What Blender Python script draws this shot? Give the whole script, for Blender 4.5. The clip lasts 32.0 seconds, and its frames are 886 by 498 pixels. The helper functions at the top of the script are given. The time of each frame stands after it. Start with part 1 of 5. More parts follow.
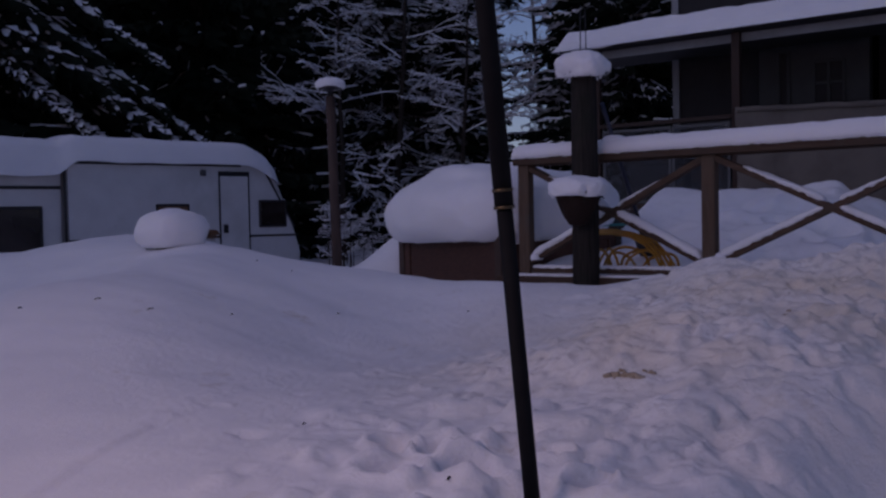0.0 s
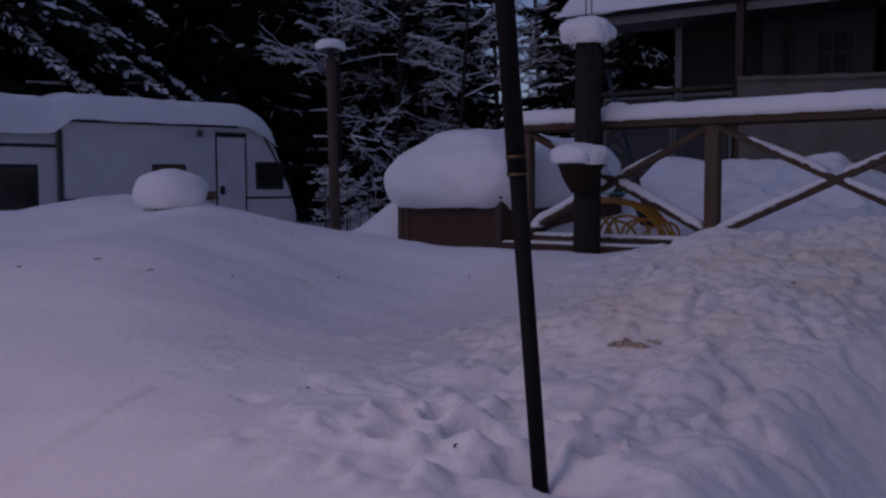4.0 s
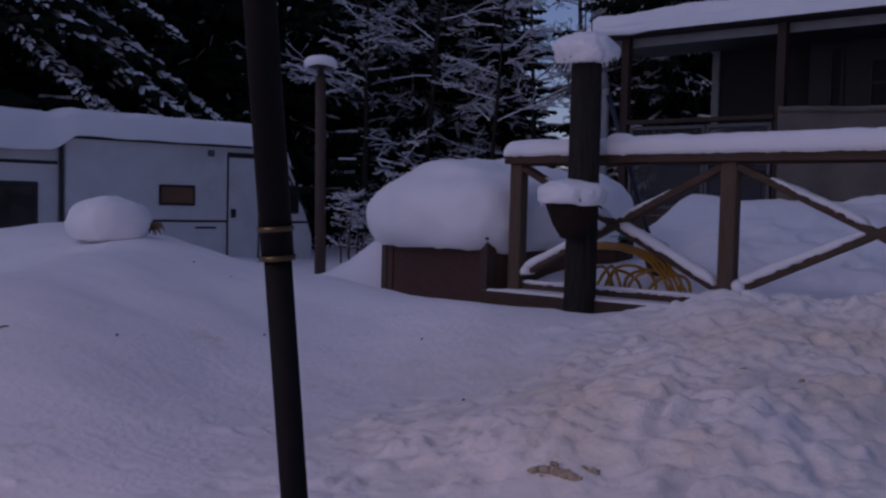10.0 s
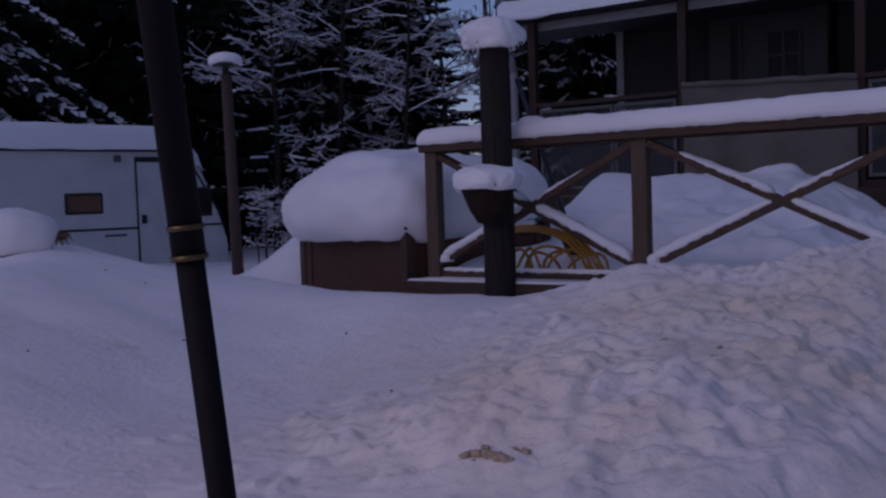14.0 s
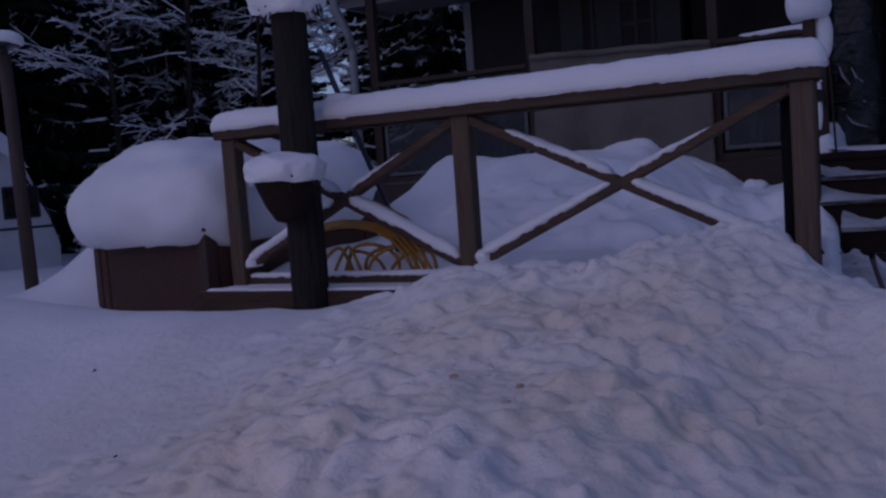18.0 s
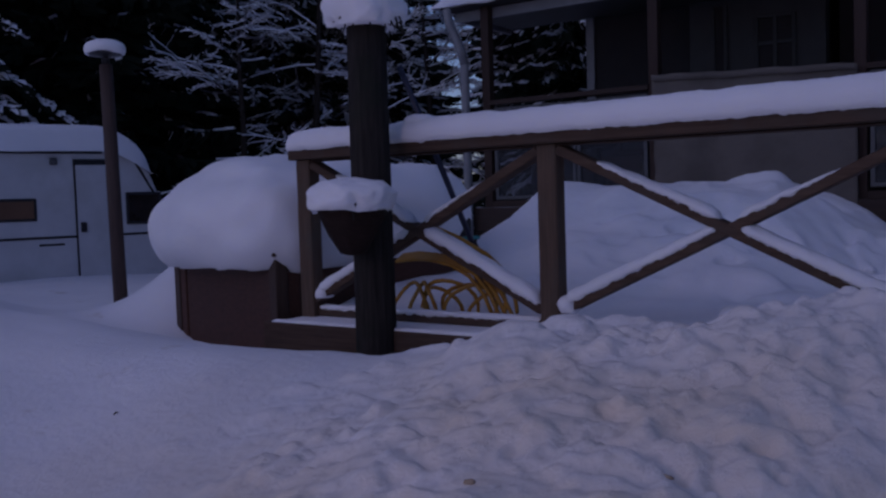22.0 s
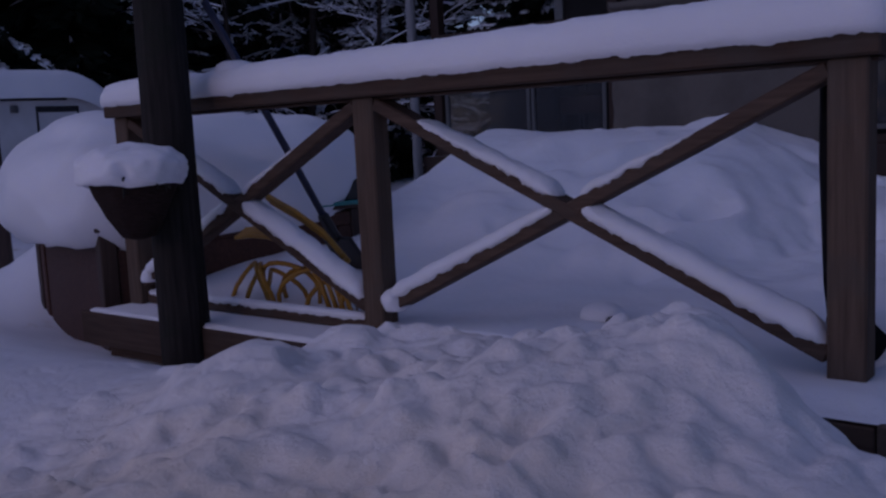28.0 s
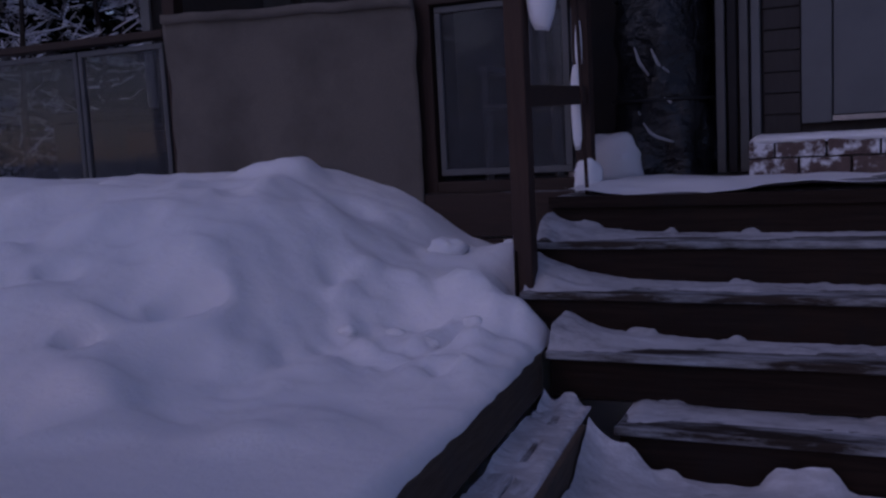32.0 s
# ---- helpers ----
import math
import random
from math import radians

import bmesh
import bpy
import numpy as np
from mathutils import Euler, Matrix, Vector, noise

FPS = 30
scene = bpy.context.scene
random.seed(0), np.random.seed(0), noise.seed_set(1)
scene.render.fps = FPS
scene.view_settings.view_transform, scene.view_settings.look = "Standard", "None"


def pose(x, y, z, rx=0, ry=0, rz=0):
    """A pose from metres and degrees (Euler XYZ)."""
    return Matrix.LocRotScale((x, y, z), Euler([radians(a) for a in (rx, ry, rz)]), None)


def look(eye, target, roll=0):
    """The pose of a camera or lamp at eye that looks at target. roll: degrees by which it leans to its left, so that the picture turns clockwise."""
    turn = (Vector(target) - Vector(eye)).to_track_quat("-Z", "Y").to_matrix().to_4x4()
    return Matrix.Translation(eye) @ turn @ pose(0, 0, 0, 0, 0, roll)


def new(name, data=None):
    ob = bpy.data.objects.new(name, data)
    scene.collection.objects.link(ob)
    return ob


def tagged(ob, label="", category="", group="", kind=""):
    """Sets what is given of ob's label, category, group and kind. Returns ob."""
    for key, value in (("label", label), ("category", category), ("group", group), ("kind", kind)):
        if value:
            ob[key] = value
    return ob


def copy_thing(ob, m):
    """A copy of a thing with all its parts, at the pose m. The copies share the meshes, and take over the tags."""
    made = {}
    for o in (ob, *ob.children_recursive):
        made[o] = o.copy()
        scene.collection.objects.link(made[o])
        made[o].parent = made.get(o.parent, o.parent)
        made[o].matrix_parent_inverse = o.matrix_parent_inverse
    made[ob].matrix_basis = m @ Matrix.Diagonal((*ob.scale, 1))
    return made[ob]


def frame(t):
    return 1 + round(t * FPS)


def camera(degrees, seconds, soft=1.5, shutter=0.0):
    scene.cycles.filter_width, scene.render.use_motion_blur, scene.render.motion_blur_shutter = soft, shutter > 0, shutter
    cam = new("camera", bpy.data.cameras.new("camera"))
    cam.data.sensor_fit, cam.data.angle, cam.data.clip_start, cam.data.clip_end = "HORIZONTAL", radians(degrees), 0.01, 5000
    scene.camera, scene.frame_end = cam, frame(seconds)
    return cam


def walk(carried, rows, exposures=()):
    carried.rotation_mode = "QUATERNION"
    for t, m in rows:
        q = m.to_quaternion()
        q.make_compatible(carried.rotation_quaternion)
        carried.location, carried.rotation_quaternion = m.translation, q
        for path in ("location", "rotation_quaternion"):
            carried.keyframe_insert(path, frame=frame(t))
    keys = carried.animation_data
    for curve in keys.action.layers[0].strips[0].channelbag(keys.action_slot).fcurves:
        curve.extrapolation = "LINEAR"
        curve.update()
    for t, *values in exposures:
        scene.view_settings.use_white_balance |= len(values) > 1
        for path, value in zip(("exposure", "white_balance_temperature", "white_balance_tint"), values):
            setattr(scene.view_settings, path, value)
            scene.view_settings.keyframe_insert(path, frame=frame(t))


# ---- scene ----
cam = camera(50.5, 32.0, 2.4)
PATH = [
    (0, (2.452, -6.413, 0.442), (1.268, -4.803, 0.378), -1.2),
    (0.5, (2.449, -6.408, 0.43), (1.263, -4.799, 0.356), -1.2),
    (1, (2.452, -6.415, 0.454), (1.26, -4.812, 0.362), -1.0),
    (1.5, (2.456, -6.415, 0.427), (1.232, -4.836, 0.331), -0.5),
    (2, (2.455, -6.414, 0.423), (1.212, -4.851, 0.323), -0.4),
    (2.5, (2.444, -6.414, 0.429), (1.199, -4.853, 0.323), 0.3),
    (3, (2.447, -6.427, 0.424), (1.224, -4.849, 0.307), 0.0),
    (3.5, (2.422, -6.425, 0.439), (1.224, -4.828, 0.312), 0.4),
    (4, (2.399, -6.414, 0.444), (1.226, -4.8, 0.306), -0.2),
    (4.5, (2.375, -6.381, 0.403), (1.337, -4.678, 0.26), 0.6),
    (6.5, (2.312, -5.741, 0.519), (1.184, -4.093, 0.399), 2.0),
    (7, (2.325, -5.655, 0.523), (1.252, -3.969, 0.448), 0.6),
    (7.5, (2.375, -5.474, 0.552), (1.213, -3.849, 0.468), -0.7),
    (8, (2.347, -5.387, 0.548), (1.022, -3.895, 0.415), -1.2),
    (8.5, (2.292, -5.368, 0.568), (0.948, -3.89, 0.472), -0.8),
    (9, (2.262, -5.329, 0.565), (0.934, -3.833, 0.523), 0.5),
    (9.5, (2.256, -5.319, 0.565), (0.946, -3.809, 0.504), 1.0),
    (10, (2.25, -5.307, 0.556), (0.985, -3.76, 0.464), 1.4),
    (10.5, (2.224, -5.309, 0.556), (0.995, -3.735, 0.44), 1.5),
    (11, (2.216, -5.309, 0.554), (1.008, -3.719, 0.43), 0.4),
    (11.5, (2.203, -5.311, 0.556), (1.025, -3.699, 0.435), 0.1),
    (12, (2.207, -5.31, 0.553), (1.047, -3.686, 0.425), -0.1),
    (12.5, (2.221, -5.328, 0.557), (1.065, -3.702, 0.42), -0.6),
    (13, (2.237, -5.325, 0.554), (1.072, -3.704, 0.431), -0.8),
    (13.5, (2.244, -5.312, 0.553), (1.079, -3.69, 0.44), -1.5),
    (14, (2.241, -5.291, 0.547), (1.114, -3.643, 0.436), -1.9),
    (14.5, (2.214, -5.275, 0.553), (1.147, -3.587, 0.452), -2.3),
    (16.5, (2.252, -4.776, 0.535), (1.196, -3.092, 0.314), -1.1),
    (16.8, (2.201, -4.686, 0.612), (1.154, -2.992, 0.416), 1.2),
    (17, (2.171, -4.595, 0.573), (1.136, -2.888, 0.434), -0.5),
    (17.5, (2.146, -4.494, 0.573), (1.155, -2.76, 0.465), -3.9),
    (18, (2.169, -4.325, 0.559), (1.245, -2.558, 0.402), -4.1),
    (18.5, (2.203, -4.167, 0.605), (1.243, -2.424, 0.405), -3.8),
    (19, (2.21, -4.033, 0.58), (1.251, -2.298, 0.317), -3.8),
    (19.5, (2.18, -3.838, 0.614), (1.312, -2.058, 0.339), -1.7),
    (20, (2.165, -3.763, 0.634), (1.347, -1.954, 0.391), -1.1),
    (20.5, (2.154, -3.725, 0.639), (1.153, -2.006, 0.429), -1.3),
    (21, (2.144, -3.726, 0.631), (1.009, -2.087, 0.461), -1.3),
    (21.5, (2.139, -3.728, 0.634), (0.988, -2.098, 0.495), -1.2),
    (22, (2.138, -3.725, 0.632), (0.974, -2.103, 0.52), -1.8),
    (22.5, (2.154, -3.718, 0.63), (1.105, -2.02, 0.51), -2.1),
    (23, (2.207, -3.672, 0.621), (1.337, -1.877, 0.481), -2.3),
    (23.5, (2.292, -3.601, 0.641), (1.499, -1.773, 0.47), -3.2),
    (24, (2.339, -3.544, 0.648), (1.53, -1.731, 0.407), -2.8),
    (24.5, (2.351, -3.414, 0.642), (1.482, -1.638, 0.337), -2.8),
    (25, (2.32, -3.201, 0.668), (1.523, -1.395, 0.347), -1.4),
    (25.5, (2.317, -3.091, 0.679), (1.523, -1.269, 0.451), -2.6),
    (26, (2.341, -2.937, 0.692), (1.259, -1.264, 0.52), -3.9),
    (26.5, (2.389, -2.764, 0.698), (1.124, -1.221, 0.556), -2.9),
    (28.5, (2.367, -2.286, 0.721), (1.127, -0.74, 0.451), -2.2),
    (28.6, (2.39, -2.244, 0.704), (1.15, -0.695, 0.453), -1.8),
    (29, (2.463, -2.062, 0.729), (1.251, -0.491, 0.479), -1.5),
    (29.5, (2.478, -1.843, 0.717), (1.412, -0.174, 0.433), -1.0),
    (30, (2.499, -1.607, 0.734), (1.538, 0.12, 0.428), -3.2),
    (30.5, (2.571, -1.342, 0.739), (1.7, 0.428, 0.407), -4.2),
    (31, (2.62, -1.091, 0.749), (1.724, 0.665, 0.413), -3.6),
    (31.5, (2.635, -0.826, 0.787), (1.758, 0.944, 0.47), -1.1),
    (32, (2.687, -0.579, 0.788), (1.867, 1.231, 0.56), -3.0),
]
walk(cam, [(t, look(eye, target, roll)) for t, eye, target, roll in PATH],
     [(0, -1.33, 5940, 38), (4, -1.36, 5930, 37.5), (9, -1.19, 5920, 38.5), (14.5, -1.17, 5750, 38.5), (20, -1.36, 5420, 37), (26, -1.33, 5400, 39), (29, -1.29, 5640, 40), (32, -1.06, 5780, 43)])

# ---- world and light ----
world = bpy.data.worlds.new("dusk_sky")
scene.world = world
world.use_nodes = True
wt = world.node_tree
sky = wt.nodes.new("ShaderNodeTexSky")
sky.sky_type = "NISHITA"
sky.sun_disc = False
sky.sun_elevation = radians(35)
sky.sun_rotation = radians(205)
sky.air_density, sky.dust_density, sky.ozone_density = 1.0, 0.6, 2.5
bgn = wt.nodes["Background"]
bgn.inputs["Strength"].default_value = 0.12
wt.links.new(sky.outputs["Color"], bgn.inputs["Color"])
sun_data = bpy.data.lights.new("sun", "SUN")
sun_data.energy, sun_data.angle, sun_data.color = 0.34, radians(60), (1.0, 0.84, 0.76)
sun = new("sun", sun_data)
sun.matrix_world = look((-14, -22, 60), (0, 0, 0))

# warm light from the house lamp behind the near end of the yard
lamp_data = bpy.data.lights.new("yard_lamp_light", "POINT")
lamp_data.energy, lamp_data.color, lamp_data.shadow_soft_size = 240.0, (1.0, 0.72, 0.58), 0.5
yard_light = new("yard_lamp_light", lamp_data)
yard_light.location = (0.5, -7.1, 2.3)


# ---- materials ----
def mat_nodes(name, rough=0.7, metal=0.0):
    m = bpy.data.materials.new(name)
    m.use_nodes = True
    nt = m.node_tree
    b = nt.nodes["Principled BSDF"]
    b.inputs["Roughness"].default_value = rough
    b.inputs["Metallic"].default_value = metal
    return m, nt, b


def mix_of(nt, fac, c1, c2):
    r = nt.nodes.new("ShaderNodeMix")
    r.data_type = "RGBA"
    for sock, c in ((r.inputs["A"], c1), (r.inputs["B"], c2)):
        if isinstance(c, tuple):
            sock.default_value = (*c, 1)
        else:
            nt.links.new(c, sock)
    if fac is not None:
        nt.links.new(fac, r.inputs["Factor"])
    return r.outputs["Result"]


def noise_of(nt, scale, detail=4, stretch=(1, 1, 1), lo=0.3, hi=0.7, rough=0.6):
    tc = nt.nodes.new("ShaderNodeTexCoord")
    mp = nt.nodes.new("ShaderNodeMapping")
    mp.inputs["Scale"].default_value = stretch
    n = nt.nodes.new("ShaderNodeTexNoise")
    n.inputs["Scale"].default_value = scale
    n.inputs["Detail"].default_value = detail
    n.inputs["Roughness"].default_value = rough
    r = nt.nodes.new("ShaderNodeMapRange")
    r.inputs["From Min"].default_value, r.inputs["From Max"].default_value = lo, hi
    nt.links.new(tc.outputs["Object"], mp.inputs["Vector"])
    nt.links.new(mp.outputs["Vector"], n.inputs["Vector"])
    nt.links.new(n.outputs["Fac"], r.inputs["Value"])
    return r.outputs["Result"]


def bump_of(nt, b, height, strength=0.3, dist=0.01):
    bp = nt.nodes.new("ShaderNodeBump")
    bp.inputs["Strength"].default_value, bp.inputs["Distance"].default_value = strength, dist
    nt.links.new(height, bp.inputs["Height"])
    nt.links.new(bp.outputs["Normal"], b.inputs["Normal"])


def noisy(name, c1, c2, scale=8, rough=0.7, stretch=(1, 1, 1), bump=0.3, dist=0.004, metal=0.0, c3=None, scale3=1.2, lo3=0.5, hi3=0.75):
    m, nt, b = mat_nodes(name, rough, metal)
    f = noise_of(nt, scale, 5, stretch)
    col = mix_of(nt, f, c1, c2)
    if c3:
        col = mix_of(nt, noise_of(nt, scale3, 4, (1, 1, 1), lo3, hi3), col, c3)
    nt.links.new(col, b.inputs["Base Color"])
    if bump:
        bump_of(nt, b, f, bump, dist)
    return m


def wood(name, c1, c2, axis=0, c3=None, rough=0.75, snowy=0.0):
    st = [22.0, 22.0, 22.0]
    st[axis] = 1.2
    m, nt, b = mat_nodes(name, rough)
    grain = noise_of(nt, 3.0, 6, tuple(st))
    col = mix_of(nt, grain, c1, c2)
    oi = nt.nodes.new("ShaderNodeObjectInfo")
    dark = nt.nodes.new("ShaderNodeHueSaturation")
    mr = nt.nodes.new("ShaderNodeMapRange")
    mr.inputs["To Min"].default_value, mr.inputs["To Max"].default_value = 0.8, 1.15
    nt.links.new(oi.outputs["Random"], mr.inputs["Value"])
    nt.links.new(mr.outputs["Result"], dark.inputs["Value"])
    nt.links.new(col, dark.inputs["Color"])
    col = dark.outputs["Color"]
    if c3:
        col = mix_of(nt, noise_of(nt, 4.0, 5, (1, 1, 1), 0.5, 0.72), col, c3)
    if snowy:
        along = [2.6, 2.6, 2.6]
        along[axis] = 0.5
        fac = noise_of(nt, 4.0, 8, tuple(along), 0.60 - snowy * 0.25, 0.78 - snowy * 0.2, 0.7)
        col = mix_of(nt, fac, col, (0.64, 0.66, 0.70) if snowy >= 1.0 else (0.44, 0.46, 0.49))
    nt.links.new(col, b.inputs["Base Color"])
    bump_of(nt, b, grain, 0.35, 0.004)
    return m


def snow_mat(name, scale=14, bump=0.25, dist=0.012, dirt_and_glow=0.0):
    m, nt, b = mat_nodes(name, 0.65)
    f = noise_of(nt, scale, 8, (1, 1, 1), 0.25, 0.75, 0.65)
    g = noise_of(nt, 1.3, 4, (1, 1, 1), 0.3, 0.7)
    col = mix_of(nt, g, (0.80, 0.81, 0.84), (0.88, 0.88, 0.90))
    if dirt_and_glow:
        col = mix_of(nt, noise_of(nt, 2.2, 7, (1, 1, 1), 0.62, 0.8, 0.7), col, (0.55, 0.50, 0.42))
        # heap tint: warm lamp glow put into the colour, with yellowish ploughed-up snow
        vd = nt.nodes.new("ShaderNodeVectorMath")
        vd.operation = "DISTANCE"
        vd.inputs[1].default_value = (0.95, -2.0, 0.0)
        tc = nt.nodes.new("ShaderNodeTexCoord")
        nt.links.new(tc.outputs["Object"], vd.inputs[0])
        mr = nt.nodes.new("ShaderNodeMapRange")
        mr.inputs["From Min"].default_value, mr.inputs["From Max"].default_value = 2.1, 0.7
        nt.links.new(vd.outputs["Value"], mr.inputs["Value"])
        mul = nt.nodes.new("ShaderNodeMath")
        mul.operation = "MULTIPLY"
        nt.links.new(mr.outputs["Result"], mul.inputs[0])
        nt.links.new(noise_of(nt, 1.8, 4, (1, 1, 1), 0.22, 0.62), mul.inputs[1])
        col = mix_of(nt, mul.outputs["Value"], col, (0.80, 0.72, 0.61))
        soft = nt.nodes.new("ShaderNodeMapRange")
        soft.inputs["From Min"].default_value, soft.inputs["From Max"].default_value = 3.2, 1.6
        soft.inputs["To Min"].default_value, soft.inputs["To Max"].default_value = 0.06, 1.0
        nt.links.new(vd.outputs["Value"], soft.inputs["Value"])
        crumb = nt.nodes.new("ShaderNodeMath")
        crumb.operation = "MULTIPLY"
        nt.links.new(f, crumb.inputs[0])
        nt.links.new(soft.outputs["Result"], crumb.inputs[1])
        f = crumb.outputs["Value"]
    nt.links.new(col, b.inputs["Base Color"])
    b.inputs["Specular IOR Level"].default_value = 0.2
    b.inputs["Subsurface Weight"].default_value = 0.5 if dirt_and_glow else 0.7
    b.inputs["Subsurface Radius"].default_value = (1.0, 1.0, 1.1)
    b.inputs["Subsurface Scale"].default_value = 0.018 if dirt_and_glow else 0.025
    coarse = nt.nodes.new("ShaderNodeBump")
    coarse.inputs["Strength"].default_value, coarse.inputs["Distance"].default_value = bump, dist
    nt.links.new(f, coarse.inputs["Height"])
    fine = nt.nodes.new("ShaderNodeBump")
    fine.inputs["Strength"].default_value, fine.inputs["Distance"].default_value = 0.25, 0.003
    nt.links.new(noise_of(nt, scale * 4.5, 4, (1, 1, 1), 0.3, 0.7, 0.7), fine.inputs["Height"])
    nt.links.new(coarse.outputs["Normal"], fine.inputs["Normal"])
    nt.links.new(fine.outputs["Normal"], b.inputs["Normal"])
    return m


def crust_mat(name, thin=0.20, thick=0.62):
    """Thin trodden snow, grey and icy where the wet wood shows through."""
    m, nt, b = mat_nodes(name, 0.6)
    streak = noise_of(nt, 3.2, 9, (0.55, 1.9, 1.0), 0.34, 0.66, 0.72)
    speck = noise_of(nt, 26, 5, (0.6, 1.4, 1.0), 0.42, 0.66, 0.7)
    col = mix_of(nt, streak, (thin, thin * 0.97, thin), (thick, thick * 1.01, thick * 1.06))
    col = mix_of(nt, speck, col, (0.50, 0.50, 0.52))
    nt.links.new(col, b.inputs["Base Color"])
    b.inputs["Specular IOR Level"].default_value = 0.3
    bump_of(nt, b, noise_of(nt, 30, 6, (1, 1, 1), 0.3, 0.7, 0.7), 0.5, 0.006)
    return m


def glass_mat(name, tint=(0.36, 0.38, 0.41), rough=0.03):
    m, nt, b = mat_nodes(name, rough)
    b.inputs["Base Color"].default_value = (*tint, 1)
    b.inputs["Transmission Weight"].default_value = 0.92
    b.inputs["IOR"].default_value = 1.22
    return m


M_SNOW = snow_mat("snow", 18, 0.3, 0.010)
M_CRUST = crust_mat("crusted_snow")
M_PACKED = crust_mat("packed_snow", 0.36, 0.84)
M_GROUND = snow_mat("ground_snow", 23, 0.5, 0.020, 0.6)
M_RAILWOOD = wood("stained_wood_x", (0.064, 0.041, 0.029), (0.114, 0.075, 0.053), 0, (0.078, 0.062, 0.050))
M_POSTWOOD = wood("stained_wood_z", (0.080, 0.054, 0.038), (0.140, 0.097, 0.068), 2, (0.10, 0.083, 0.066))
M_DECKWOOD = wood("deck_wood_y", (0.072, 0.052, 0.040), (0.126, 0.094, 0.070), 1, (0.085, 0.070, 0.060))
M_DECKICE = wood("icy_deck_y", (0.068, 0.056, 0.048), (0.112, 0.096, 0.080), 1, None, 0.55, 1.0)
M_DECKICEX = wood("icy_deck_x", (0.068, 0.056, 0.048), (0.112, 0.096, 0.080), 0, None, 0.55, 1.15)
# Stair woods are darkened in place of shade from surroundings not built here.
M_STAIR = wood("dimmed_stair_wood", (0.016, 0.0095, 0.007), (0.032, 0.019, 0.013), 0, (0.02, 0.015, 0.013), 0.7)
M_TREAD = wood("dimmed_stair_tread", (0.0315, 0.0240, 0.0203), (0.0525, 0.0390, 0.0315), 0, None, 0.6, 0.6)
M_PORCHWOOD = wood("porch_wood", (0.0300, 0.0132, 0.0084), (0.0516, 0.0264, 0.0168), 2)
M_PORCHWOODX = wood("porch_wood_x", (0.0287, 0.0161, 0.0103), (0.0494, 0.0264, 0.0172), 0)
M_SPA = wood("spa_panel", (0.056, 0.022, 0.013), (0.098, 0.042, 0.024), 0)
M_SPATRIM = wood("spa_trim", (0.0450, 0.0270, 0.0188), (0.0720, 0.0450, 0.0315), 2)
M_BLACK = noisy("black_plastic", (0.012, 0.012, 0.014), (0.02, 0.02, 0.022), 20, 0.45, bump=0.1)
M_BAG = noisy("black_bag", (0.008, 0.008, 0.01), (0.014, 0.014, 0.016), 6, 0.22, bump=0.8, dist=0.03)
M_PIPE = noisy("black_pipe", (0.004, 0.004, 0.005), (0.008, 0.008, 0.009), 14, 0.75, bump=0.08)
M_TEAL = noisy("teal_edge", (0.03, 0.22, 0.20), (0.05, 0.28, 0.25), 12, 0.5)
M_YELLOW = noisy("yellow_hose", (0.36, 0.18, 0.015), (0.48, 0.25, 0.025), 18, 0.45, bump=0.1)
M_BLUE = noisy("blue_handle", (0.015, 0.022, 0.05), (0.03, 0.035, 0.07), 12, 0.45, bump=0.1)
M_LOG = wood("weathered_log", (0.014, 0.012, 0.011), (0.040, 0.034, 0.029), 2, (0.018, 0.021, 0.015), 0.9)
M_POT = noisy("brown_basket", (0.018, 0.011, 0.009), (0.035, 0.021, 0.016), 40, 0.8, (1, 1, 3), 0.6, 0.006)
M_TWIG = noisy("dead_plant", (0.015, 0.015, 0.011), (0.030, 0.028, 0.018), 30, 0.9)
M_DRYLEAF = noisy("dry_leaves", (0.09, 0.05, 0.03), (0.17, 0.10, 0.06), 12, 0.9)
M_CARAVAN = noisy("caravan_white", (0.55, 0.55, 0.56), (0.62, 0.62, 0.63), 3, 0.4, bump=0.15, dist=0.003, c3=(0.46, 0.47, 0.46), scale3=0.9)
M_CARTRIM = noisy("caravan_trim", (0.007, 0.007, 0.009), (0.014, 0.014, 0.017), 20, 0.5, bump=0.1)
M_CARGLASS = noisy("caravan_window", (0.012, 0.01, 0.01), (0.03, 0.022, 0.02), 3, 0.1, bump=0.0)
M_BLIND = noisy("amber_blind", (0.10, 0.05, 0.025), (0.16, 0.08, 0.04), 2, 0.6, bump=0.1)
# House paints down to the door are lowered to hold the dusk shade.
M_GREY = noisy("grey_paint", (0.076, 0.078, 0.080), (0.101, 0.103, 0.105), 6, 0.55, bump=0.1)
M_WALL = noisy("house_siding", (0.034, 0.028, 0.027), (0.045, 0.038, 0.036), 9, 0.7, (8, 8, 1), 0.2)
M_SHADEDARK = noisy("shade_dark", (0.013, 0.011, 0.012), (0.021, 0.019, 0.020), 5, 0.8, bump=0.1)
M_WALLGREY = noisy("dimmed_grey_wall", (0.029, 0.031, 0.032), (0.041, 0.043, 0.044), 4, 0.7, bump=0.1)
M_DIMWHITE = noisy("dimmed_white_trim", (0.189, 0.194, 0.204), (0.231, 0.237, 0.246), 10, 0.5, bump=0.1)
M_DOOR = noisy("dimmed_pale_door", (0.108, 0.118, 0.127), (0.132, 0.142, 0.152), 4, 0.5, bump=0.06)
M_CANVAS = noisy("burlap", (0.1162, 0.1012, 0.0874), (0.1564, 0.1368, 0.1162), 160, 0.95, bump=0.5, dist=0.003, c3=(0.0931, 0.0816, 0.0701), scale3=2.0, lo3=0.45, hi3=0.7)
